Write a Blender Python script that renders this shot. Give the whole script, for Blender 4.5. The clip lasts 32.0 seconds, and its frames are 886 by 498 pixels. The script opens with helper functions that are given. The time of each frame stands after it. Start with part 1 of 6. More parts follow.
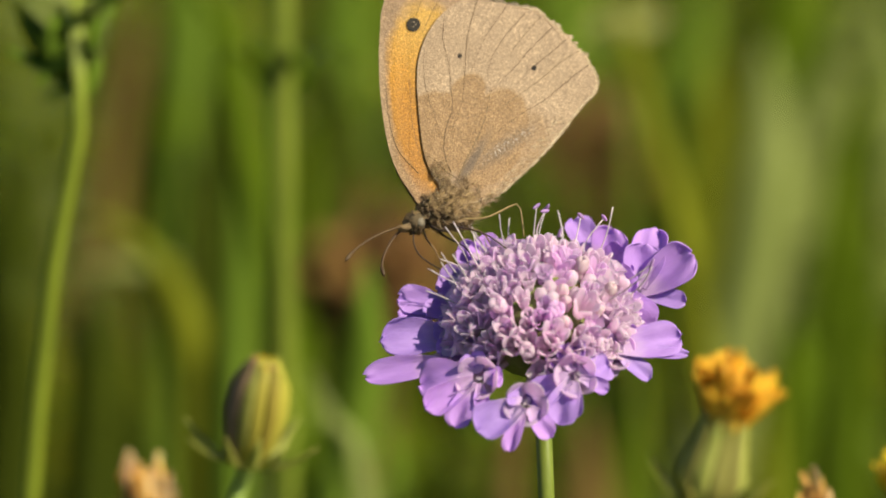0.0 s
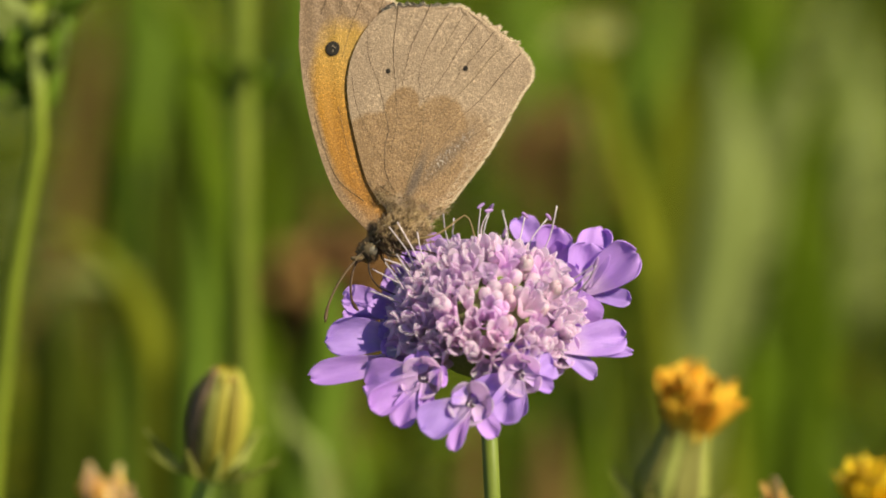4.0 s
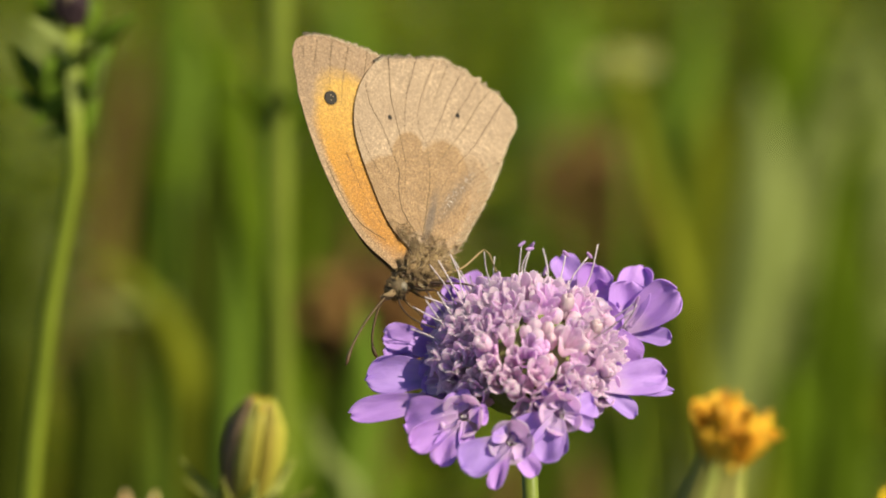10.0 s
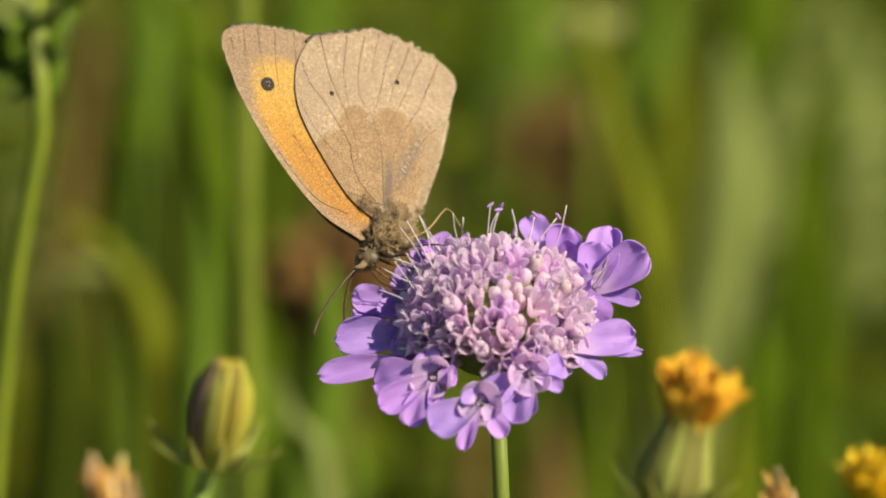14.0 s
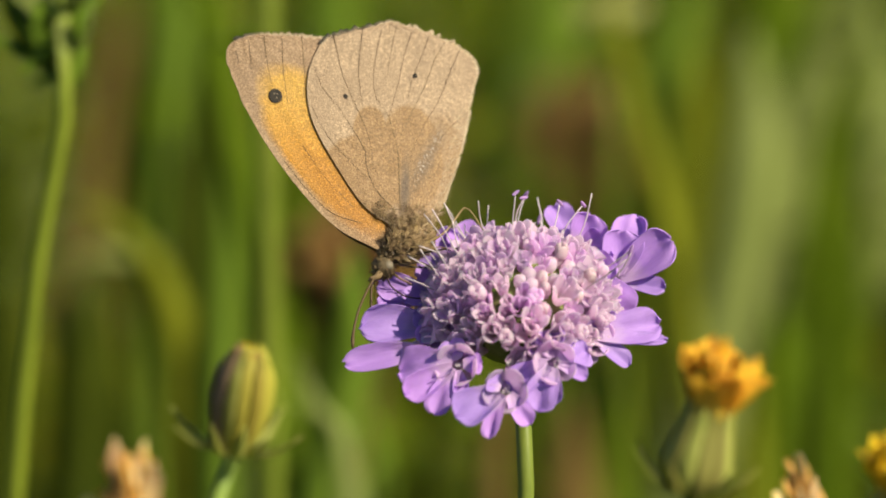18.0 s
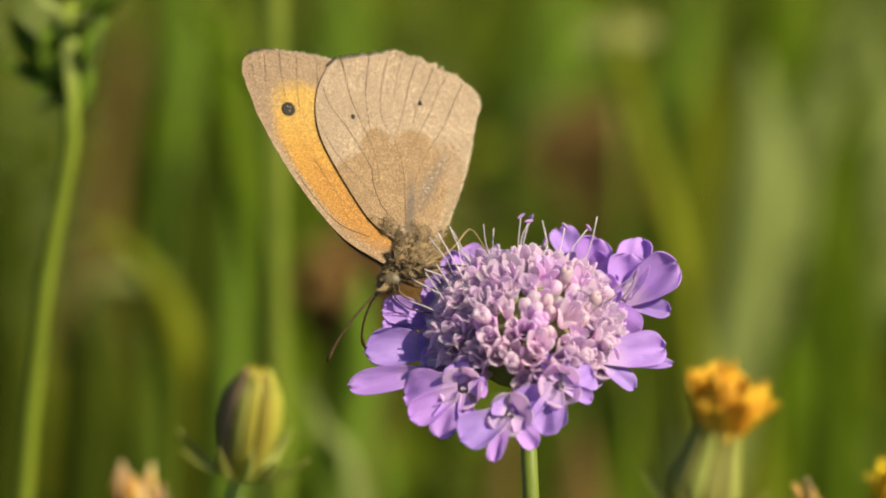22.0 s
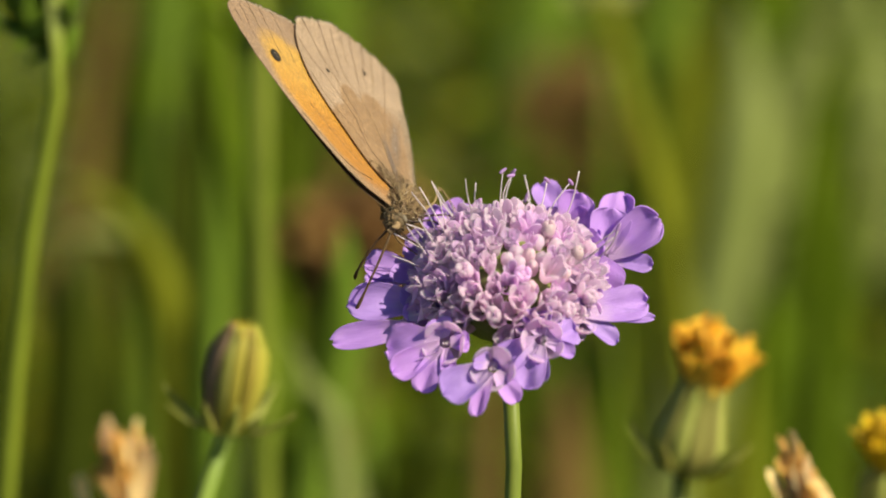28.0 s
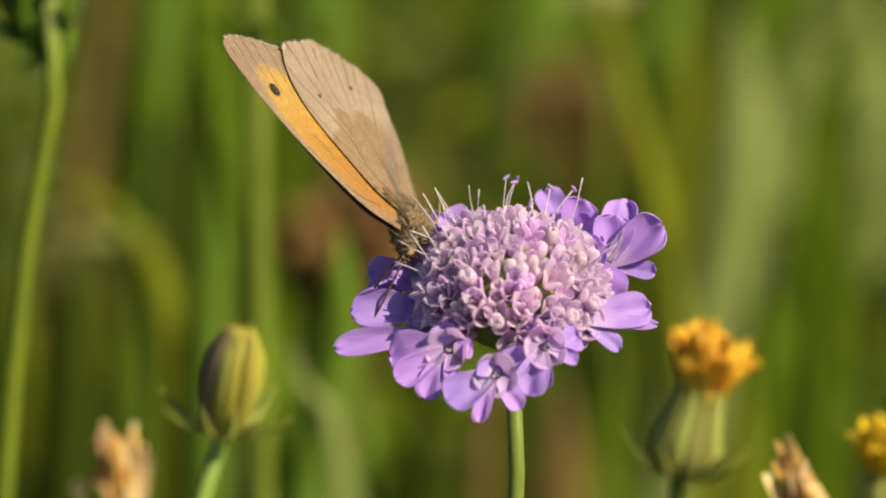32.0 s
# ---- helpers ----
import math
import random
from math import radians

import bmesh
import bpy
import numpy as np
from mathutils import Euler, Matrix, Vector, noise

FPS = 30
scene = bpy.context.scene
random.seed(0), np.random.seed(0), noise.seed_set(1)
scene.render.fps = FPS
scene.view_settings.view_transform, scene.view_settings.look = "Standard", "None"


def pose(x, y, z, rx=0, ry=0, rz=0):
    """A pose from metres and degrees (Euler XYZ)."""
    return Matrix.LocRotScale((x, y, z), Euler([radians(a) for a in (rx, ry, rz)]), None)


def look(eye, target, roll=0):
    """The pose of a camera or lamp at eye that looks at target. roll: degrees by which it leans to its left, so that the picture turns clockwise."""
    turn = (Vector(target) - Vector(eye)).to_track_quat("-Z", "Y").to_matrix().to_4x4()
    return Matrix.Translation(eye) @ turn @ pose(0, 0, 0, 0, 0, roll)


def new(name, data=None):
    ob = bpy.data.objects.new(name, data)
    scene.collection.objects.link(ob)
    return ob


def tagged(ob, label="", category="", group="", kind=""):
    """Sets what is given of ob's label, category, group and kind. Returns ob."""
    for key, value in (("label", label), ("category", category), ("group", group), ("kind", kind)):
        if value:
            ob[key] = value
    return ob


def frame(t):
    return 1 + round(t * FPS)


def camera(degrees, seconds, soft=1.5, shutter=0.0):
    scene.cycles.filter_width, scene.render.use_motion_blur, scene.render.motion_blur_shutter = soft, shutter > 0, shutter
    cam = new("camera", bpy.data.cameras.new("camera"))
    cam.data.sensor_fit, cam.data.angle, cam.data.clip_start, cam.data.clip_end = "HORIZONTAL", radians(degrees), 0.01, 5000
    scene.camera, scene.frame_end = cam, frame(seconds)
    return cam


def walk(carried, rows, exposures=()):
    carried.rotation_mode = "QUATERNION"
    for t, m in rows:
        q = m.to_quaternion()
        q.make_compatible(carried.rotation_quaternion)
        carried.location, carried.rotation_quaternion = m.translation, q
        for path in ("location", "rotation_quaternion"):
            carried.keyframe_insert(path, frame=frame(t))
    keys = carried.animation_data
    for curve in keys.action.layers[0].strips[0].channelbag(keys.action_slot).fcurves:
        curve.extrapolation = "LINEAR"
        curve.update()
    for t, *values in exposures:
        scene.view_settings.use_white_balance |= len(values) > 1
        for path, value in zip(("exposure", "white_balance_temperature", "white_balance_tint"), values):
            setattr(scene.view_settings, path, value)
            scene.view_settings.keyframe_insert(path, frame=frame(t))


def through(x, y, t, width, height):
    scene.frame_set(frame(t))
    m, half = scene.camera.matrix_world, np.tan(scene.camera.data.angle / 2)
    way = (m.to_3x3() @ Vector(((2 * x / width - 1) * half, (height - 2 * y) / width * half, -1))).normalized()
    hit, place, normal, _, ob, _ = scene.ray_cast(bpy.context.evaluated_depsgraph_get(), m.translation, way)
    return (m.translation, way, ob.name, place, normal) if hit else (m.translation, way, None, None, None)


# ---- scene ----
# ---------------------------------------------------------------- camera
cam = camera(14.0, 32.0, soft=1.9)
EYE, TILT = 0.51, -12.0
cam.data.dof.use_dof = True
cam.data.dof.focus_distance = 0.4003
cam.data.dof.aperture_fstop = 15.5
CAMERA_ROWS = [  # seconds, yaw, pitch
    (0.0, 0.217, 0.124),
    (0.5, 0.175, 0.083),
    (1.0, 0.161, 0.192),
    (1.5, 0.105, 0.213),
    (2.0, 0.147, 0.247),
    (2.5, 0.196, 0.240),
    (3.0, 0.070, 0.138),
    (3.5, -0.063, 0.186),
    (4.0, -0.422, 0.302),
    (4.5, -0.703, 0.233),
    (6.5, -0.878, -0.206),
    (7.0, -0.794, -0.151),
    (7.5, -0.702, 0.000),
    (8.0, -0.196, 0.632),
    (8.5, -0.028, 0.783),
    (9.0, 0.057, 0.797),
    (9.5, 0.183, 0.825),
    (10.0, 0.155, 0.769),
    (10.5, 0.099, 0.687),
    (11.0, -0.098, 0.604),
    (11.5, -0.113, 0.536),
    (12.0, -0.155, 0.550),
    (12.5, -0.253, 0.536),
    (13.0, -0.288, 0.378),
    (13.5, -0.358, 0.206),
    (14.0, -0.380, 0.151),
    (14.5, -0.450, 0.048),
    (16.5, -0.210, -0.041),
    (17.0, -0.120, -0.041),
    (17.5, 0.000, -0.124),
    (18.0, -0.022, -0.069),
    (18.5, -0.049, 0.028),
    (19.0, 0.000, 0.000),
    (19.5, 0.014, 0.055),
    (20.0, 0.127, 0.234),
    (20.5, 0.127, 0.275),
    (21.0, 0.084, 0.371),
    (21.5, 0.099, 0.392),
    (22.0, 0.099, 0.302),
    (22.5, 0.000, 0.398),
    (23.0, -0.126, 0.468),
    (23.5, -0.253, 0.460),
    (24.0, -0.267, 0.385),
    (24.5, -0.281, 0.309),
    (25.0, -0.380, 0.165),
    (25.5, -0.372, 0.117),
    (27.5, -0.267, -0.281),
    (28.0, -0.140, -0.419),
    (28.5, -0.140, -0.522),
    (29.0, -0.197, -0.735),
    (29.5, -0.183, -0.873),
    (30.0, -0.281, -0.927),
    (30.5, -0.338, -0.865),
    (31.0, -0.253, -0.590),
    (31.5, -0.197, -0.453),
    (32.0, -0.189, -0.357),
]
walk(cam, [(t, pose(0, 0, EYE, 90 + TILT + pitch, 0, yaw)) for t, yaw, pitch in CAMERA_ROWS], [(0, 0.35), (32, 0.35)])

# ---------------------------------------------------------------- light
TO_SUN = Vector((0.66, -0.40, 0.64)).normalized()
world = bpy.data.worlds.new("sky")
scene.world = world
world.use_nodes = True
wn = world.node_tree
sky = wn.nodes.new("ShaderNodeTexSky")
sky.sky_type, sky.sun_disc = "NISHITA", False
sky.sun_elevation = math.asin(TO_SUN.z)
sky.sun_rotation = math.atan2(TO_SUN.x, TO_SUN.y)
wn.links.new(sky.outputs[0], wn.nodes["Background"].inputs[0])
wn.nodes["Background"].inputs[1].default_value = 0.06
sun = new("sun", bpy.data.lights.new("sun", "SUN"))
sun.data.energy, sun.data.angle, sun.data.color = 5.0, radians(0.5), (0.985, 0.885, 0.64)
sun.matrix_world = look(TO_SUN * 30, (0, 0.4, 0.4))


# ---------------------------------------------------------------- materials
def nodes_of(name):
    m = bpy.data.materials.new(name)
    m.use_nodes = True
    nt = m.node_tree
    return m, nt, nt.nodes["Principled BSDF"]


def noise_node(nt, scale, detail=4.0, rough=0.6, coord="Object", stretch=None):
    tc = nt.nodes.new("ShaderNodeTexCoord")
    n = nt.nodes.new("ShaderNodeTexNoise")
    n.inputs["Scale"].default_value, n.inputs["Detail"].default_value, n.inputs["Roughness"].default_value = scale, detail, rough
    if stretch:
        mp = nt.nodes.new("ShaderNodeMapping")
        mp.inputs["Scale"].default_value = stretch
        nt.links.new(tc.outputs[coord], mp.inputs[0])
        nt.links.new(mp.outputs[0], n.inputs["Vector"])
    else:
        nt.links.new(tc.outputs[coord], n.inputs["Vector"])
    return n.outputs["Fac"]


def ramp(nt, fac, stops):
    r = nt.nodes.new("ShaderNodeValToRGB")
    e = r.color_ramp.elements
    while len(e) < len(stops):
        e.new(0.5)
    for k, (p, c) in enumerate(stops):
        e[k].position, e[k].color = p, (*c, 1)
    nt.links.new(fac, r.inputs[0])
    return r.outputs[0]


def math_node(nt, op, a, b=None, clamp=False):
    n = nt.nodes.new("ShaderNodeMath")
    n.operation, n.use_clamp = op, clamp
    for k, v in enumerate((a, b)):
        if v is None:
            continue
        if isinstance(v, (int, float)):
            n.inputs[k].default_value = v
        else:
            nt.links.new(v, n.inputs[k])
    return n.outputs[0]


def mix_rgb(nt, fac, a, b, blend="MIX"):
    n = nt.nodes.new("ShaderNodeMix")
    n.data_type, n.blend_type = "RGBA", blend
    for sock, v in ((n.inputs[0], fac), (n.inputs[6], a), (n.inputs[7], b)):
        if isinstance(v, (int, float)):
            sock.default_value = v
        elif isinstance(v, tuple):
            sock.default_value = (*v, 1)
        else:
            nt.links.new(v, sock)
    return n.outputs[2]


def bump(nt, bsdf, height, strength, dist):
    b = nt.nodes.new("ShaderNodeBump")
    b.inputs["Strength"].default_value, b.inputs["Distance"].default_value = strength, dist
    nt.links.new(height, b.inputs["Height"])
    nt.links.new(b.outputs[0], bsdf.inputs["Normal"])


def see_through(nt, bsdf, colour, amount):
    """Lets part of the light pass through a thin leaf or petal."""
    tr = nt.nodes.new("ShaderNodeBsdfTranslucent")
    mx = nt.nodes.new("ShaderNodeMixShader")
    mx.inputs[0].default_value = amount
    nt.links.new(colour, tr.inputs[0])
    nt.links.new(bsdf.outputs[0], mx.inputs[1])
    nt.links.new(tr.outputs[0], mx.inputs[2])
    nt.links.new(mx.outputs[0], nt.nodes["Material Output"].inputs[0])


def organic(name, dark, light, scale=900.0, rough=0.6, through=0.0, per_object=0.25, fine=None, relief=0.3, stretch=None, island=False, gloss=0.3, soft=0.0):
    """A plant or insect surface: two scales of variation, fine relief, some light passing through."""
    m, nt, b = nodes_of(name)
    coarse = noise_node(nt, scale * 0.22, 3)
    grain = noise_node(nt, fine or scale * 1.6, 5, 0.65, stretch=stretch)
    mixed = math_node(nt, "ADD", math_node(nt, "MULTIPLY", coarse, 0.55), math_node(nt, "MULTIPLY", grain, 0.45))
    col = ramp(nt, mixed, [(0.3, dark), (0.68, light)])
    if island:
        rnd = nt.nodes.new("ShaderNodeNewGeometry").outputs["Random Per Island"]
    else:
        rnd = nt.nodes.new("ShaderNodeObjectInfo").outputs["Random"]
    hsv = nt.nodes.new("ShaderNodeHueSaturation")
    val = math_node(nt, "ADD", math_node(nt, "MULTIPLY", rnd, per_object * 2), 1 - per_object)
    nt.links.new(val, hsv.inputs["Value"])
    nt.links.new(math_node(nt, "ADD", math_node(nt, "MULTIPLY", rnd, 0.03), 0.485), hsv.inputs["Hue"])
    nt.links.new(col, hsv.inputs["Color"])
    col = hsv.outputs[0]
    nt.links.new(col, b.inputs["Base Color"])
    b.inputs["Roughness"].default_value = rough
    b.inputs["Specular IOR Level"].default_value = gloss
    if soft:  # light that spreads inside fleshy tissue
        b.inputs["Subsurface Weight"].default_value = soft
        b.inputs["Subsurface Radius"].default_value = (1.0, 0.7, 0.9)
        b.inputs["Subsurface Scale"].default_value = 0.0012
    if relief:
        bump(nt, b, grain, relief, 0.00015)
    if through:
        see_through(nt, b, col, through)
    return m


STEM = organic("stem_green", (0.13, 0.19, 0.025), (0.24, 0.31, 0.05), 500, 0.5, stretch=(1, 1, 0.08))
STEM_OLIVE = organic("stem_olive", (0.125, 0.155, 0.012), (0.20, 0.24, 0.02), 500, 0.5, stretch=(1, 1, 0.08))
STEM_PALE = organic("stem_pale_green", (0.145, 0.205, 0.018), (0.245, 0.31, 0.036), 400, 0.5, through=0.1, stretch=(1, 1, 0.08))
LEAF = organic("leaf_green", (0.075, 0.14, 0.005), (0.16, 0.25, 0.010), 120, 0.5, through=0.35, island=True, gloss=0.12)
LEAF_BRIGHT = organic("leaf_bright_green", (0.13, 0.24, 0.02), (0.25, 0.39, 0.045), 120, 0.5, through=0.35, island=True, gloss=0.12)
LEAF_OLIVE = organic("leaf_olive", (0.175, 0.21, 0.010), (0.285, 0.32, 0.025), 120, 0.5, through=0.35, island=True, gloss=0.12)
LEAF_GREY = organic("leaf_grey_green", (0.24, 0.31, 0.075), (0.39, 0.46, 0.15), 120, 0.55, through=0.3, island=True, gloss=0.12)
# dark leaf green with the shade of the undergrowth put into the colour
LEAF_SHADE = organic("leaf_shade_green", (0.030, 0.046, 0.004), (0.064, 0.088, 0.008), 120, 0.45, through=0.25, island=True, gloss=0.12)
GRASS = organic("grass", (0.08, 0.115, 0.003), (0.195, 0.235, 0.008), 60, 0.5, through=0.35, per_object=0.45, island=True, gloss=0.12)
DRY = organic("dry_stalks", (0.13, 0.085, 0.020), (0.25, 0.165, 0.045), 60, 0.75, through=0.15, per_object=0.35, island=True)
RUST = organic("rust_seeds", (0.15, 0.075, 0.020), (0.26, 0.135, 0.040), 300, 0.75, per_object=0.3, island=True)
SOIL = organic("soil", (0.028, 0.026, 0.010), (0.075, 0.075, 0.022), 25, 0.9, relief=0.8)
def petal_material():
    """Violet petal, paler and pinker towards its narrow base, finely veined along its length."""
    m = organic("violet_petal", (0.485, 0.270, 0.78), (0.64, 0.39, 0.93), 500, 0.5, through=0.28, per_object=0.08, fine=5000, relief=0.6, stretch=(1, 0.12, 1))
    nt = m.node_tree
    b = nt.nodes["Principled BSDF"]
    tr = nt.nodes["Translucent BSDF"]
    old = b.inputs["Base Color"].links[0].from_socket
    tc = nt.nodes.new("ShaderNodeTexCoord")
    sep = nt.nodes.new("ShaderNodeSeparateXYZ")
    nt.links.new(tc.outputs["Object"], sep.inputs[0])
    wave = noise_node(nt, 1500, 3, 0.6, stretch=(1, 0.2, 1))
    y = math_node(nt, "ADD", sep.outputs[1], math_node(nt, "MULTIPLY", wave, 0.0018))
    claw = math_node(nt, "MULTIPLY", math_node(nt, "SUBTRACT", 0.0036, y), 600.0, clamp=True)
    col = mix_rgb(nt, math_node(nt, "MULTIPLY", claw, 0.7), old, (0.74, 0.55, 0.78))
    nt.links.new(col, b.inputs["Base Color"])
    nt.links.new(col, tr.inputs[0])
    return m


PINK = organic("pale_pink_floret", (0.88, 0.70, 0.86), (0.96, 0.85, 0.95), 900, 0.5, through=0.62, per_object=0.08, soft=0.5, relief=0.15)
VIOLET = petal_material()
LILAC = organic("lilac_floret", (0.80, 0.59, 0.86), (0.92, 0.75, 0.95), 900, 0.5, through=0.6, per_object=0.10, soft=0.4)
MAUVE = organic("mauve_floret", (0.56, 0.37, 0.80), (0.74, 0.55, 0.90), 900, 0.5, through=0.5, per_object=0.08)
CREAM = organic("cream_pink_bud", (0.76, 0.54, 0.64), (0.90, 0.71, 0.79), 900, 0.45, through=0.35, per_object=0.08, soft=0.4)
FILAMENT = organic("white_filament", (0.68, 0.58, 0.66), (0.85, 0.78, 0.82), 900, 0.4, through=0.2)
ANTHER = organic("mauve_anther", (0.30, 0.16, 0.42), (0.46, 0.28, 0.58), 900, 0.6)
THROAT = organic("green_receptacle", (0.10, 0.13, 0.03), (0.22, 0.24, 0.08), 800, 0.7)
PALE_BLOOM = organic("pale_bloom", (0.50, 0.50, 0.14), (0.72, 0.70, 0.28), 500, 0.6, through=0.3)
STRAW_PALE = organic("pale_straw", (0.84, 0.58, 0.22), (0.98, 0.84, 0.48), 350, 0.6, through=0.3, per_object=0.3)
BRACT = organic("bract_olive", (0.36, 0.32, 0.040), (0.54, 0.47, 0.08), 600, 0.55, through=0.2, stretch=(1, 1, 0.12))
BRACT_DARK = organic("bract_dark", (0.19, 0.135, 0.07), (0.32, 0.235, 0.13), 600, 0.7)
PURPLE = organic("dark_purple_bud", (0.025, 0.012, 0.018), (0.08, 0.045, 0.055), 600, 0.7)
BRACT_GREEN = organic("bract_green", (0.33, 0.34, 0.065), (0.52, 0.51, 0.14), 600, 0.6, through=0.42)
YELLOW = organic("yellow_ray", (0.86, 0.57, 0.012), (0.95, 0.74, 0.035), 500, 0.5, through=0.2)
ORANGE = organic("withered_orange_ray", (0.88, 0.43, 0.018), (0.98, 0.70, 0.09), 400, 0.55, through=0.25, per_object=0.2)
TAN = organic("withered_tan_ray", (0.46, 0.22, 0.07), (0.80, 0.56, 0.34), 350, 0.7, through=0.2, per_object=0.3)
STRAW = organic("golden_straw", (0.62, 0.30, 0.045), (0.95, 0.66, 0.24), 350, 0.65, through=0.35, per_object=0.5)
FUR = organic("brown_fur", (0.085, 0.056, 0.029), (0.35, 0.24, 0.128), 900, 0.75, island=True, per_object=0.5)
FUR_TAN = organic("tan_fur", (0.18, 0.122, 0.066), (0.42, 0.30, 0.175), 900, 0.75, island=True, per_object=0.4)
BODY = organic("body_brown", (0.05, 0.034, 0.02), (0.14, 0.098, 0.058), 900, 0.8, relief=0.8)
LEG = organic("leg_tan", (0.17, 0.11, 0.05), (0.36, 0.26, 0.12), 900, 0.5)
LEG_DARK = organic("leg_dark", (0.03, 0.02, 0.015), (0.09, 0.06, 0.04), 900, 0.5)
ANTENNA = organic("antenna_brown", (0.04, 0.024, 0.011), (0.12, 0.07, 0.03), 900, 0.5)
EYE_MAT = organic("compound_eye", (0.06, 0.045, 0.03), (0.30, 0.26, 0.20), 2600, 0.5, gloss=0.25, stretch=(1.6, 1, 0.35))
BLACK = organic("black_scales", (0.008, 0.006, 0.005), (0.03, 0.022, 0.016), 900, 0.7)
VEIN = organic("vein_brown", (0.085, 0.055, 0.030), (0.16, 0.105, 0.062), 900, 0.7)
FRINGE = organic("pale_fringe", (0.34, 0.26, 0.17), (0.56, 0.46, 0.34), 900, 0.7, island=True)
WING_UPPER = organic("wing_dark_upperside", (0.09, 0.055, 0.03), (0.17, 0.105, 0.055), 900, 0.8)


def ellipse_mask(nt, x, z, cx, cz, ax, az, deg, wobble, soft):
    """1 inside a tilted ellipse, 0 outside."""
    c, s = math.cos(radians(deg)), math.sin(radians(deg))
    dx, dz = math_node(nt, "SUBTRACT", x, cx), math_node(nt, "SUBTRACT", z, cz)
    u = math_node(nt, "ADD", math_node(nt, "MULTIPLY", dx, c / ax), math_node(nt, "MULTIPLY", dz, s / ax))
    v = math_node(nt, "ADD", math_node(nt, "MULTIPLY", dx, -s / az), math_node(nt, "MULTIPLY", dz, c / az))
    r = math_node(nt, "SQRT", math_node(nt, "ADD", math_node(nt, "MULTIPLY", u, u), math_node(nt, "MULTIPLY", v, v)))
    r = math_node(nt, "ADD", r, wobble)
    return math_node(nt, "MULTIPLY", math_node(nt, "SUBTRACT", 1.0 + soft, r), 1 / (2 * soft), clamp=True)


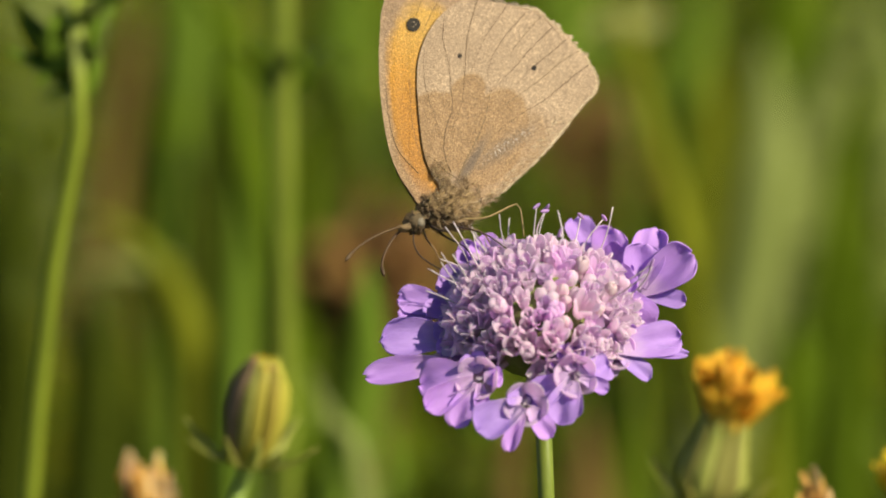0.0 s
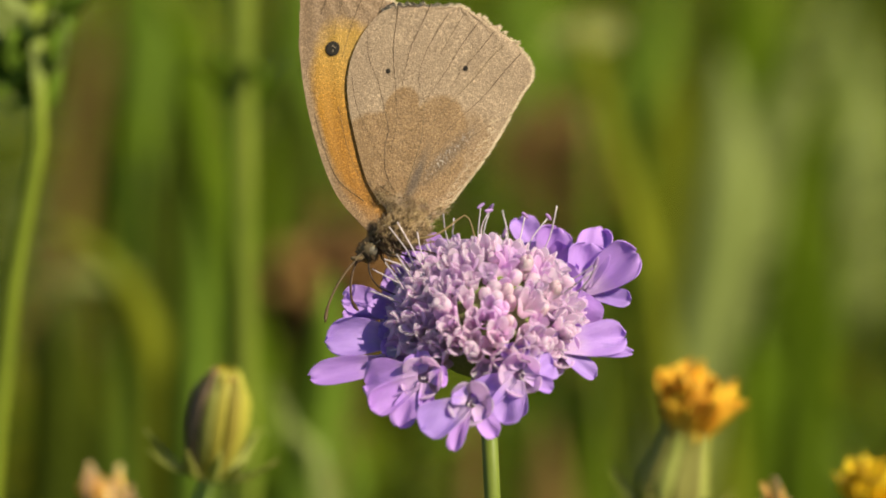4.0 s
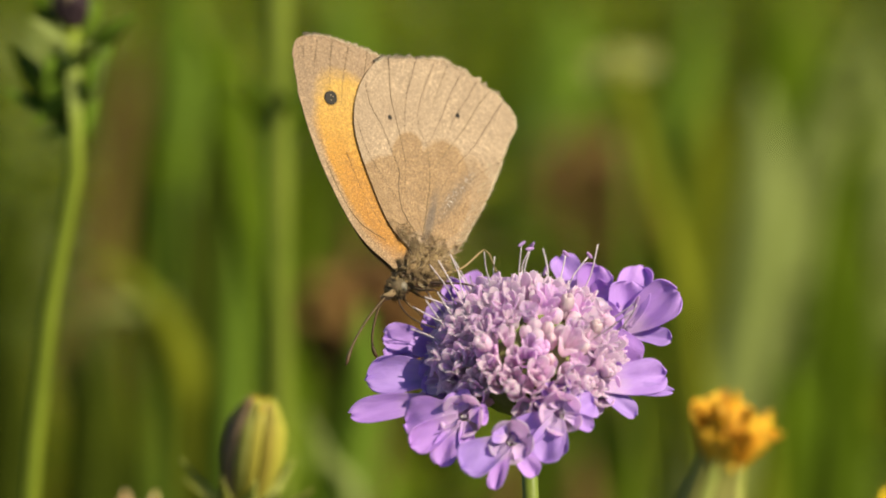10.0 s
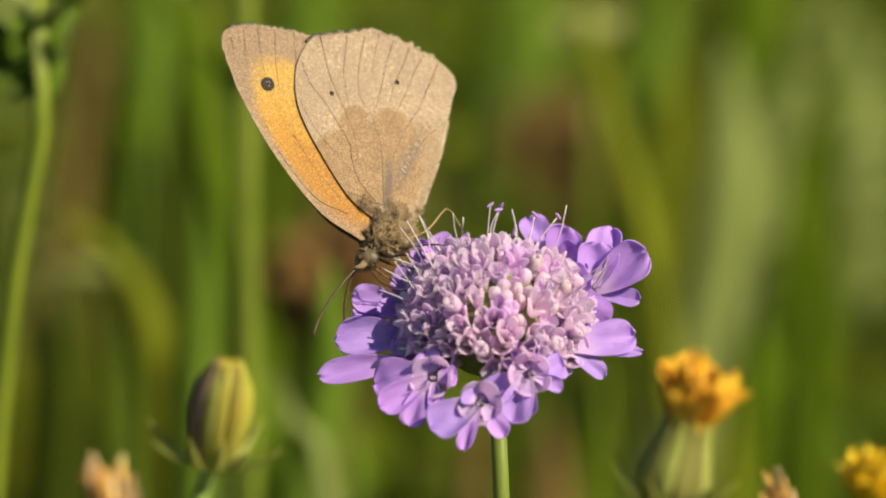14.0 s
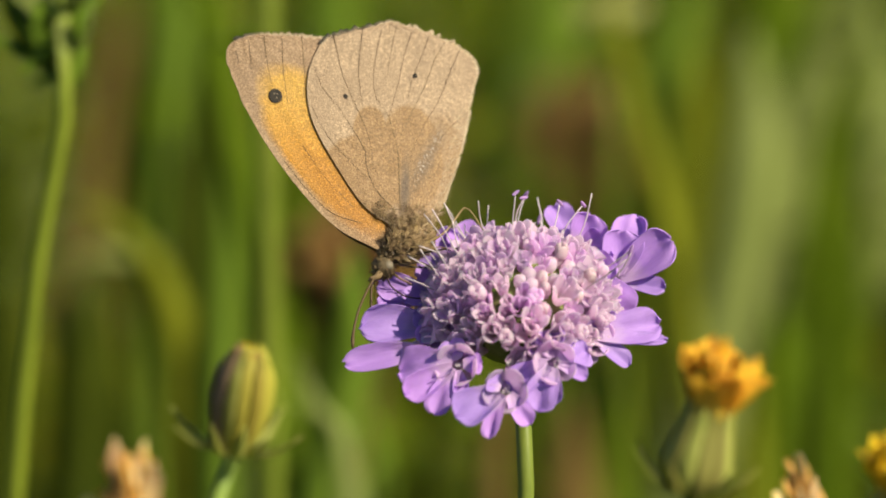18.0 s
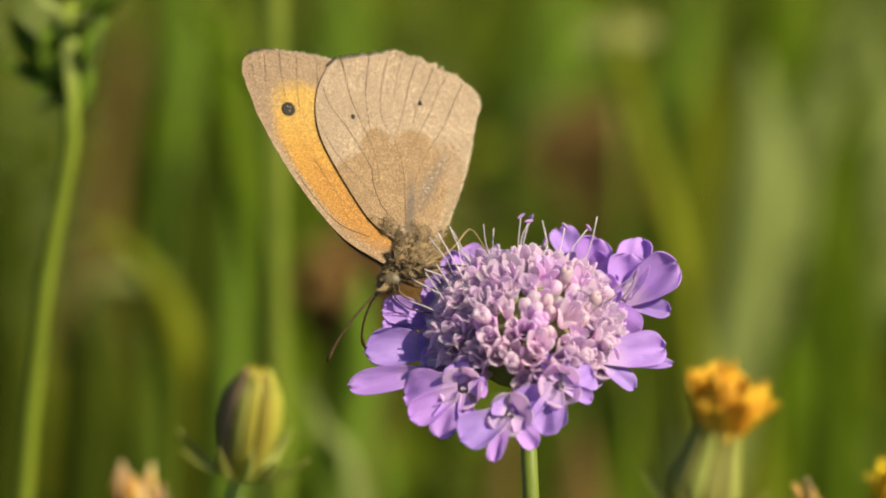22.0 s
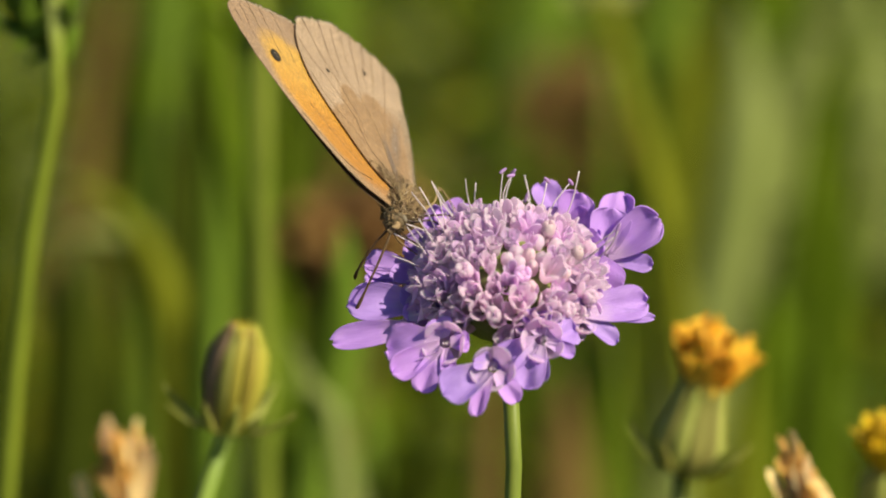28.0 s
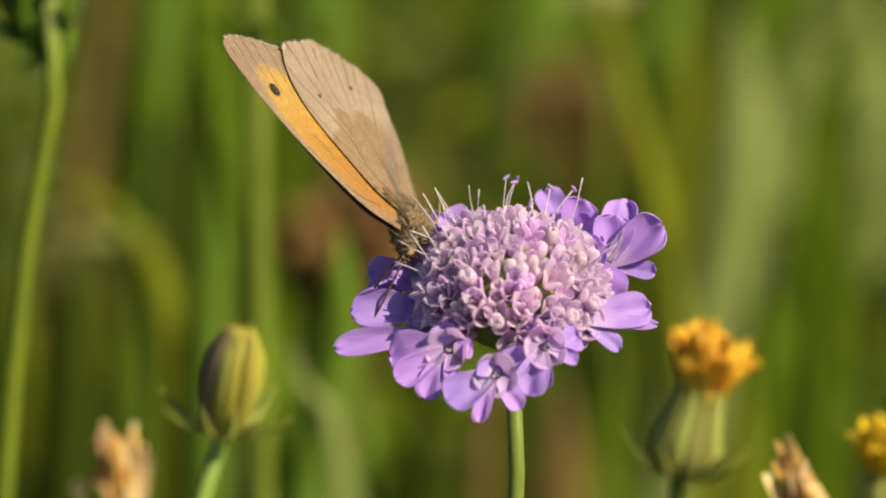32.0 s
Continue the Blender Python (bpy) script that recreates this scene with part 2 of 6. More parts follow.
def wing_material(name, fore):
    """Scaly wing underside; patches set out in the wing's own millimetres."""
    m, nt, b = nodes_of(name)
    tc = nt.nodes.new("ShaderNodeTexCoord")
    sep = nt.nodes.new("ShaderNodeSeparateXYZ")
    nt.links.new(tc.outputs["Object"], sep.inputs[0])
    x, z = math_node(nt, "MULTIPLY", sep.outputs[0], 1000), math_node(nt, "MULTIPLY", sep.outputs[2], 1000)
    scales = noise_node(nt, 5400, 2, 0.75)
    mottle = noise_node(nt, 900, 4, 0.6)
    wide = noise_node(nt, 160, 3, 0.5)
    wob = math_node(nt, "MULTIPLY", math_node(nt, "SUBTRACT", mottle, 0.5), 0.22)
    base = ramp(nt, wide, [(0.3, (0.40, 0.289, 0.196)), (0.7, (0.485, 0.357, 0.246))])
    if fore:
        base = mix_rgb(nt, 1.0, base, (0.80, 0.74, 0.68), "MULTIPLY")
        patch = ellipse_mask(nt, x, z, -5.4, 10.6, 11.4, 5.3, 128, wob, 0.10)
        tipm = ellipse_mask(nt, x, z, -9.3, 15.1, 4.1, 4.3, 0, wob, 0.14)
        patch = math_node(nt, "MAXIMUM", patch, tipm)
        rise = math_node(nt, "MULTIPLY", math_node(nt, "ADD", z, math_node(nt, "MULTIPLY", mottle, 5.0)), 1 / 22.0, clamp=True)
        col = mix_rgb(nt, patch, base, ramp(nt, rise, [(0.15, (0.50, 0.225, 0.030)), (0.5, (0.58, 0.275, 0.026)), (0.9, (0.60, 0.36, 0.075))]))
        foot = ellipse_mask(nt, x, z, -4.2, 3.6, 8.0, 3.4, 131, wob, 0.25)
        col = mix_rgb(nt, math_node(nt, "MULTIPLY", foot, 0.22), col, (0.45, 0.26, 0.08))
        costa = ellipse_mask(nt, x, z, -10.4, 7.2, 10.5, 0.95, 127, wob, 0.3)
        col = mix_rgb(nt, math_node(nt, "MULTIPLY", costa, 0.8), col, (0.43, 0.30, 0.19))
        bar = ellipse_mask(nt, x, z, -5.0, 5.6, 7.0, 1.6, 129, wob, 0.4)
        col = mix_rgb(nt, math_node(nt, "MULTIPLY", bar, 0.2), col, (0.36, 0.12, 0.012))
    else:
        a = ellipse_mask(nt, x, z, -2.3, 6.8, 4.9, 4.8, 0, wob, 0.06)
        c = ellipse_mask(nt, x, z, 3.0, 9.0, 3.9, 6.4, 0, wob, 0.06)
        d = ellipse_mask(nt, x, z, -1.6, 12.3, 1.95, 2.7, 0, wob, 0.08)
        e = math_node(nt, "MULTIPLY", ellipse_mask(nt, x, z, 6.4, 7.6, 3.4, 7.0, 0, wob, 0.12), 0.6)
        patch = math_node(nt, "MAXIMUM", math_node(nt, "MAXIMUM", a, c), math_node(nt, "MAXIMUM", d, e))
        col = mix_rgb(nt, patch, base, ramp(nt, mottle, [(0.3, (0.31, 0.190, 0.092)), (0.7, (0.405, 0.262, 0.138))]))
        # dark streaks along root and fold
        root = ellipse_mask(nt, x, z, 2.25, 5.2, 3.4, 0.55, 86, wob, 0.5)
        fold = ellipse_mask(nt, x, z, 4.7, 8.8, 3.6, 0.85, 63, wob, 0.6)
        col = mix_rgb(nt, math_node(nt, "MULTIPLY", math_node(nt, "MAXIMUM", root, math_node(nt, "MULTIPLY", fold, 0.7)), 0.72), col, (0.11, 0.09, 0.082))
        # glints of light on the fold, painted as pale flecks
        bright = math_node(nt, "MULTIPLY", math_node(nt, "SUBTRACT", noise_node(nt, 3800, 2, 0.6), 0.56), 14.0, clamp=True)
        glint = ellipse_mask(nt, x, z, 4.9, 9.2, 3.0, 0.5, 63, wob, 0.7)
        col = mix_rgb(nt, math_node(nt, "MULTIPLY", math_node(nt, "MULTIPLY", glint, bright), 0.6), col, (0.72, 0.68, 0.66))
    fleck = ramp(nt, scales, [(0.36, (0.66, 0.64, 0.61)), (0.54, (0.96, 0.95, 0.93)), (0.68, (1.52, 1.49, 1.43))])
    col = mix_rgb(nt, 1.0, col, fleck, "MULTIPLY")
    blotch = ramp(nt, noise_node(nt, 2300, 4, 0.7), [(0.32, (0.86, 0.85, 0.83)), (0.68, (1.11, 1.10, 1.08))])
    col = mix_rgb(nt, 1.0, col, blotch, "MULTIPLY")
    nt.links.new(col, b.inputs["Base Color"])
    b.inputs["Roughness"].default_value = 0.42
    b.inputs["Specular IOR Level"].default_value = 0.35
    b.inputs["Sheen Weight"].default_value = 0.15
    bump(nt, b, scales, 1.0, 0.00012)
    see_through(nt, b, col, 0.12)
    return m


WING_HIND, WING_FORE = wing_material("hindwing_underside", False), wing_material("forewing_underside", True)


# ---------------------------------------------------------------- building helpers
def part(name, bm, material, parent=None, label="", m=None, smooth=True):
    """Links a bmesh as one mesh object, under a thing or a part."""
    me = bpy.data.meshes.new(name)
    bm.to_mesh(me)
    bm.free()
    me.materials.append(material)
    if smooth:
        me.polygons.foreach_set("use_smooth", [True] * len(me.polygons))
    return share(name, me, parent, label, m)


def share(name, me, parent=None, label="", m=None):
    ob = new(name, me)
    ob.parent = parent
    if m is not None:
        ob.matrix_basis = m
    return tagged(ob, label)


def thing(name, label, category, m=None, group="", kind=""):
    ob = new(name)
    ob.empty_display_size = 0.01
    if m is not None:
        ob.matrix_basis = m
    return tagged(ob, label, category, group, kind)


def spline(pts, k):
    """k points along a smooth curve through pts, by length."""
    p = [Vector(q) for q in pts]
    p = [p[0] * 2 - p[1]] + p + [p[-1] * 2 - p[-2]]
    fine = []
    for i in range(1, len(p) - 2):
        for j in range(12):
            t = j / 12
            a, b, c, d = p[i - 1], p[i], p[i + 1], p[i + 2]
            fine.append(0.5 * (2 * b + (c - a) * t + (2 * a - 5 * b + 4 * c - d) * t * t + (3 * b - a - 3 * c + d) * t ** 3))
    fine.append(p[-2])
    s = [0.0]
    for a, b in zip(fine, fine[1:]):
        s.append(s[-1] + (b - a).length)
    out, j = [], 0
    for i in range(k):
        w = s[-1] * i / (k - 1)
        while j < len(s) - 2 and s[j + 1] < w:
            j += 1
        f = (w - s[j]) / max(s[j + 1] - s[j], 1e-12)
        out.append(fine[j].lerp(fine[j + 1], min(max(f, 0), 1)))
    return out


def tube(bm, pts, radii, n=8, flat=1.0):
    """A round, tapered, closed tube along pts."""
    pts = [Vector(p) for p in pts]
    rings, side = [], None
    for i, p in enumerate(pts):
        d = (pts[min(i + 1, len(pts) - 1)] - pts[max(i - 1, 0)]).normalized()
        if side is None:
            side = d.orthogonal().normalized()
        side = (side - d * side.dot(d)).normalized()
        up = d.cross(side)
        r = radii[i] if hasattr(radii, "__len__") else radii
        rings.append([bm.verts.new(p + r * (side * math.cos(2 * math.pi * k / n) + up * flat * math.sin(2 * math.pi * k / n))) for k in range(n)])
    for a, b in zip(rings, rings[1:]):
        for k in range(n):
            bm.faces.new((a[k], a[(k + 1) % n], b[(k + 1) % n], b[k]))
    bm.faces.new(rings[0][::-1])
    bm.faces.new(rings[-1])


def sheet(bm, f, nu, nv, th):
    """A thin two-sided sheet of thickness th over f(u, v)."""
    e = 1e-3
    top, low = [], []
    for i in range(nu + 1):
        a, b = [], []
        for j in range(nv + 1):
            u, v = i / nu, j / nv
            p = f(u, v)
            uu, vv = min(max(u, 0.02), 0.96), min(max(v, 0.02), 0.96)
            n = (f(uu + e, vv) - f(uu, vv)).cross(f(uu, vv + e) - f(uu, vv))
            n = n.normalized() if n.length > 0 else Vector((0, 0, 1))
            a.append(bm.verts.new(p + n * th / 2))
            b.append(bm.verts.new(p - n * th / 2))
        top.append(a)
        low.append(b)
    for i in range(nu):
        for j in range(nv):
            bm.faces.new((top[i][j], top[i + 1][j], top[i + 1][j + 1], top[i][j + 1]))
            bm.faces.new((low[i][j], low[i][j + 1], low[i + 1][j + 1], low[i + 1][j]))
    rim = [(i, 0) for i in range(nu)] + [(nu, j) for j in range(nv)] + [(i, nv) for i in range(nu, 0, -1)] + [(0, j) for j in range(nv, 0, -1)]
    for (i, j), (k, l) in zip(rim, rim[1:] + rim[:1]):
        for e in bm.faces.new((top[i][j], low[i][j], low[k][l], top[k][l])).edges:
            e.smooth = False


def film_sheet(bm, f, nu, nv):
    """A sheet of one layer, for tissue thinner than a tenth of a millimetre."""
    rows = [[bm.verts.new(f(i / nu, j / nv)) for j in range(nv + 1)] for i in range(nu + 1)]
    for i in range(nu):
        for j in range(nv):
            bm.faces.new((rows[i][j], rows[i + 1][j], rows[i + 1][j + 1], rows[i][j + 1]))


def petal_shape(length, width, tipw=0.62, cup=0.2, curl=0.0, wave=0.0, seed=0, narrow=0.3):
    """f(u, v) of a petal along +y, widest near its rounded end, cupped upwards."""
    ph = seed * 1.7

    def f(u, v):
        s = 1 - (1 - u) ** 1.7
        w = narrow + (1 - narrow) * math.sin(min(s / tipw, 1) * math.pi / 2)
        if s > tipw:
            q = 0.98 * (s - tipw) / (1 - tipw)
            w *= math.sqrt(max(1 - q ** 2.5, 0.0004))
        x = (v - 0.5) * width * w
        notch = 0.010 * math.sin(7 * v + ph) * s
        y = length * (s + notch)
        k = (2 * v - 1)
        z = cup * width * k * k * w - curl * length * s * s + wave * length * math.sin(5 * s + 4 * k + ph) * s
        return Vector((x, y, z))
    return f


def blade(bm, pts, width, th=0.0006, rows=10, fold=0.25, face=None, tip=0.1, taper=2.2):
    """A long leaf along pts, folded along its midrib, with thickness."""
    line = spline(pts, rows)
    prof = [min(1.0, 0.45 + 1.6 * t) * min(1.0, tip + taper * (1 - t)) for t in [i / (rows - 1) for i in range(rows)]]
    loops = []
    for i, p in enumerate(line):
        d = (line[min(i + 1, rows - 1)] - line[max(i - 1, 0)]).normalized()
        s = (face or Vector((0.35, -0.85, 0.45))).cross(d).normalized()
        n = d.cross(s)
        w = width / 2 * prof[i]
        loops.append([bm.verts.new(q) for q in (p - s * w + n * fold * w, p + n * th, p + s * w + n * fold * w, p - n * th)])
    for a, b in zip(loops, loops[1:]):
        for k in range(4):
            bm.faces.new((a[k], a[(k + 1) % 4], b[(k + 1) % 4], b[k]))
    bm.faces.new(loops[0][::-1])
    bm.faces.new(loops[-1])


def bobble(bm, centre, rx, ry, rz, n=8, m=6, turn=None):
    """A rounded ellipsoid."""
    c = Vector(centre)
    rings = []
    for i in range(1, m):
        a = math.pi * i / m
        rings.append([bm.verts.new(c + ((turn or Matrix.Identity(3)) @ Vector((rx * math.sin(a) * math.cos(2 * math.pi * k / n), ry * math.sin(a) * math.sin(2 * math.pi * k / n), rz * math.cos(a))))) for k in range(n)])
    t = bm.verts.new(c + (turn or Matrix.Identity(3)) @ Vector((0, 0, rz)))
    l = bm.verts.new(c + (turn or Matrix.Identity(3)) @ Vector((0, 0, -rz)))
    for k in range(n):
        bm.faces.new((t, rings[0][k], rings[0][(k + 1) % n]))
        bm.faces.new((l, rings[-1][(k + 1) % n], rings[-1][k]))
    for a, b in zip(rings, rings[1:]):
        for k in range(n):
            bm.faces.new((a[k], b[k], b[(k + 1) % n], a[(k + 1) % n]))


def hair(bm, p, d, length, r):
    s = d.orthogonal().normalized()
    u = d.cross(s).normalized()
    base = [bm.verts.new(p + r * (s * math.cos(a) + u * math.sin(a))) for a in (0, 2.094, 4.189)]
    tip = bm.verts.new(p + d * length)
    for k in range(3):
        bm.faces.new((base[k], base[(k + 1) % 3], tip))


def frame_of(origin, out, side=None):
    """A pose whose z axis points along out."""
    z = Vector(out).normalized()
    x = Vector(side) if side is not None else z.orthogonal()
    x = (x - z * x.dot(z)).normalized()
    y = z.cross(x)
    m = Matrix((x, y, z)).transposed().to_4x4()
    m.translation = origin
    return m


# ---------------------------------------------------------------- ground
bm = bmesh.new()
STEPS = [-300, -60, -12, -4, -2, -1, -0.5, 0, 0.5, 1, 2, 4, 12, 60, 300]
grid = [[bm.verts.new((x, y + 2, 0.012 * noise.noise(Vector((x * 3, y * 3, 0))) - 0.012)) for y in STEPS] for x in STEPS]
for i in range(len(STEPS) - 1):
    for j in range(len(STEPS) - 1):
        bm.faces.new((grid[i][j], grid[i + 1][j], grid[i + 1][j + 1], grid[i][j + 1]))
ground = part("ground", bm, SOIL)
tagged(ground, "mossy brown meadow soil between the grasses", "ground", kind="structure")


# ---------------------------------------------------------------- meadow grass
def grass_field(name, label, count, x0, x1, y0, y1, h0, h1, w, material, seed, hole=0.0):
    rnd = random.Random(seed)
    verts, faces = [], []
    for _ in range(count):
        q, b = math.sqrt(rnd.uniform(hole, 1)), rnd.uniform(0, 2 * math.pi)
        x, y = (x0 + x1) / 2 + (x1 - x0) / 2 * q * math.cos(b), (y0 + y1) / 2 + (y1 - y0) / 2 * q * math.sin(b)
        x, y = x + 0.25 * noise.noise(Vector((x, y, 1.7))), y + 0.08 * noise.noise(Vector((x, y, 5.1)))
        if abs(x) < 0.12 and -0.3 < y < 0.3:
            continue
        h = rnd.uniform(h0, h1)
        az, lean = rnd.uniform(0, 2 * math.pi), rnd.uniform(0.15, 1.1) * h
        fx, fy = math.cos(az + 1.4), math.sin(az + 1.4)
        ww = w * rnd.uniform(0.5, 1.3)
        k0 = len(verts)
        for i in range(5):
            t = i / 4
            cx, cy, cz = x + lean * t * t * math.cos(az), y + lean * t * t * math.sin(az), h * t * (1 - 0.12 * t) - 0.01
            q = ww / 2 * (1 - 0.85 * t ** 1.5)
            verts += [(cx - fx * q, cy - fy * q, cz), (cx - fy * q * 0.4, cy + fx * q * 0.4, cz), (cx + fx * q, cy + fy * q, cz)]
        for i in range(4):
            a = k0 + 3 * i
            faces += [(a, a + 1, a + 4, a + 3), (a + 1, a + 2, a + 5, a + 4)]
    me = bpy.data.meshes.new(name)
    me.from_pydata(verts, [], faces)
    me.materials.append(material)
    me.polygons.foreach_set("use_smooth", [True] * len(me.polygons))
    return tagged(new(name, me), label, "grass", kind="stuff")


grass_field("meadow_grass", "green meadow grass, upright and out of focus", 12500, -1.5, 1.5, 1.0, 5.8, 0.10, 0.24, 0.007, GRASS, 1)
# darkened by its colour to give the shade between the stems
grass_field("dark_undergrowth", "low undergrowth, coloured dark for the shade between grass stems", 5000, -1.5, 1.5, 0.45, 2.9, 0.06, 0.20, 0.012, LEAF_SHADE, 2)
grass_field("dry_grass", "dry brown grass stalks in the meadow", 2200, -1.2, 1.2, 1.2, 5.0, 0.12, 0.22, 0.005, DRY, 3)
grass_field("short_grass", "short green grass round the flower stems", 7000, -1.4, 1.4, -1.2, 0.95, 0.04, 0.14, 0.006, GRASS, 4)
grass_field("outer_meadow", "green meadow grass all round", 26000, -7.5, 7.5, -4.5, 10.5, 0.06, 0.22, 0.012, GRASS, 9, 0.06)


grass_field("meadow_leaves", "broad yellow-green leaves of meadow herbs", 500, -0.9, 0.9, 1.2, 4.0, 0.10, 0.24, 0.03, LEAF_OLIVE, 6)
grass_field("herb_leaves", "broad green leaves of meadow herbs", 600, -0.9, 0.9, 1.0, 4.0, 0.10, 0.24, 0.028, LEAF, 8)


def leaf_scatter(name, label, count, y0, y1, z0, z1, size, material, seed):
    """Small-leaved herbs: oval leaves at all angles, each on a thin stalk from the ground."""
    rn = random.Random(seed)
    verts, faces = [], []
    for _ in range(count):
        y = rn.uniform(y0, y1)
        p = Vector((rn.gauss(0, 0.6) * (0.25 + 0.3 * y), y, rn.uniform(z0, z1)))
        turn = Euler((rn.uniform(-1.0, 1.0), rn.uniform(-1.0, 1.0), rn.uniform(0, 6.28))).to_matrix()
        l = size * rn.uniform(0.6, 1.4)
        w = l * rn.uniform(0.3, 0.5)
        k = len(verts)
        for x, q, h in ((0, 0, 0), (-0.5, 0.3, 0.12), (0, 0.35, 0), (0.5, 0.3, 0.12), (-0.42, 0.65, 0.1), (0, 0.7, -0.02), (0.42, 0.65, 0.1), (0, 1.0, -0.1)):
            verts.append(p + turn @ Vector((x * w, q * l, h * w)))
        faces += [(k, k + 2, k + 1), (k, k + 3, k + 2), (k + 1, k + 2, k + 5, k + 4), (k + 2, k + 3, k + 6, k + 5), (k + 4, k + 5, k + 7), (k + 5, k + 6, k + 7)]
        n = len(verts)
        verts += [p + Vector((0.0006, 0, 0)), p + Vector((-0.0006, 0, 0)), Vector((p.x - 0.001, p.y + 0.004, -0.01)), Vector((p.x + 0.001, p.y + 0.004, -0.01))]
        faces.append((n, n + 1, n + 2, n + 3))
    me = bpy.data.meshes.new(name)
    me.from_pydata([tuple(v) for v in verts], [], faces)
    me.materials.append(material)
    return tagged(new(name, me), label, "herbs", kind="stuff")


leaf_scatter("sunlit_herbs", "small-leaved yellow-green herbs in the sun", 420, 1.5, 3.2, 0.02, 0.18, 0.03, LEAF_OLIVE, 36)
leaf_scatter("green_herbs", "small-leaved fresh green herbs", 850, 1.3, 3.2, 0.02, 0.20, 0.028, LEAF, 32)
# the dark colour of these herbs stands for shade low in the meadow
leaf_scatter("shaded_herbs", "herbs coloured dark green for the shade of the undergrowth", 600, 1.1, 2.6, 0.02, 0.22, 0.026, LEAF_SHADE, 33)
leaf_scatter("pale_herbs", "grey-green small-leaved herbs", 160, 1.4, 3.0, 0.02, 0.20, 0.026, LEAF_GREY, 34)


def herb_leaf(length, wide, material, seed):
    bm = bmesh.new()
    sheet(bm, petal_shape(length, wide, 0.45, 0.12, 0.12 * (seed % 3), 0.04, seed, 0.15), 6, 4, 0.0003)
    me = bpy.data.meshes.new("leaf")
    bm.to_mesh(me)
    bm.free()
    me.materials.append(material)
    me.polygons.foreach_set("use_smooth", [True] * len(me.polygons))
    return me


HERBS = [("herb coloured dark green for the shade of the meadow", LEAF_SHADE, 6), ("fresh green herb with small oval leaves", LEAF, 5), ("yellow-green herb with sunlit oval leaves", LEAF_OLIVE, 2), ("grey-green herb with small pale leaves", LEAF_GREY, 1), ("bright green herb with small rounded leaves", LEAF_BRIGHT, 0)]
HERB_LEAVES = [[herb_leaf(0.026 + 0.006 * k, 0.011 + 0.003 * k, mat, k) for k in range(3)] for _, mat, _ in HERBS]


def herb_plant(x, y, h, kind, seed, low=0.35):
    """A leafy stem with pairs of oval leaves up to its tip."""
    rn = random.Random(seed)
    ob = thing("herb_plant", HERBS[kind][0], "herb", pose(x, y, 0, 0, 0, rn.uniform(0, 360)), "meadow herbs")
    lean = rn.uniform(-0.03, 0.03)
    line = spline([(0, 0, -0.01), (lean * 0.3, 0, h * 0.5), (lean, 0, h)], 10)
    bm = bmesh.new()
    tube(bm, line, [0.0016 - 0.0001 * i for i in range(10)], 5)
    part("stem", bm, STEM_OLIVE, ob)
    n = rn.randrange(11, 17)
    for i in range(n):
        t = low + (1 - low) * i / (n - 1)
        p = line[0].lerp(line[-1], t)
        share("leaf", HERB_LEAVES[kind][rn.randrange(3)], ob, m=Matrix.Translation(p) @ pose(0, 0, 0, 0, 0, i * 137.5) @ pose(0, 0, 0, rn.uniform(-20, 60), rn.uniform(-30, 30), 0) @ Matrix.Scale(rn.uniform(0.7, 1.3) * (1.1 - 0.4 * t), 4))
    return ob


rnd = random.Random(77)
for k in range(64):
    y = 1.3 + 1.3 * (k + 0.5) / 64
    kind = rnd.choices(range(5), [w for _, _, w in HERBS])[0]
    herb_plant(y * rnd.uniform(-0.15, 0.15), y, rnd.uniform(0.16, 0.27), kind, 300 + k)


# ---------------------------------------------------------------- single leaves and stalks behind the flower
def tall_leaf(name, label, pts, width, material, fold=0.15, taper=2.2):
    """One long leaf that rises from the ground."""
    base = Vector(pts[0])
    ob = thing(name, label, "leaf", Matrix.Translation(base))
    line = [Vector(p) - base for p in pts]
    bm = bmesh.new()
    blade(bm, line, width, rows=30, fold=fold, taper=taper)
    part("leaf_blade", bm, material, ob)
    bm = bmesh.new()
    tube(bm, [p + Vector((0, -0.0006, 0)) for p in spline(line, 14)], [width * 0.05 * (1.15 - i / 13) for i in range(14)], 6)
    part("midrib", bm, STEM_PALE, ob)
    return ob


# the darkest leaves fill shaded gaps; their colour carries that shade
tall_leaf("broad_leaf", "second pale green stalk-like leaf, upright", [(-0.0554, 0.7880, -0.0100), (-0.0534, 0.7880, 0.1744), (-0.0495, 0.7880, 0.3171), (-0.0481, 0.7840, 0.3503), (-0.0470, 0.7800, 0.3783)], 0.0084, LEAF_BRIGHT, taper=28.6)
tall_leaf("broad_leaf", "short green leaf beside the thick stalk", [(-0.0467, 0.9020, -0.0100), (-0.0440, 0.9020, 0.1779), (-0.0386, 0.9020, 0.3234), (-0.0376, 0.8980, 0.3417), (-0.0369, 0.8940, 0.3598)], 0.0066, LEAF, taper=22.6)
tall_leaf("broad_leaf", "broad green leaf hanging over the stalks", [(-0.1010, 1.1680, -0.0100), (-0.0973, 1.1680, 0.1601), (-0.0899, 1.1680, 0.2911), (-0.0866, 1.1640, 0.3294), (-0.0862, 1.1600, 0.3742)], 0.0195, LEAF_BRIGHT, taper=7.0)
tall_leaf("dry_stalk", "dry brown leaf far behind the stalks", [(-0.1549, 1.3580, -0.0100), (-0.1479, 1.3580, 0.1369), (-0.1338, 1.3580, 0.2489), (-0.1250, 1.3540, 0.2955), (-0.1161, 1.3500, 0.3349)], 0.0130, DRY, taper=9.0)
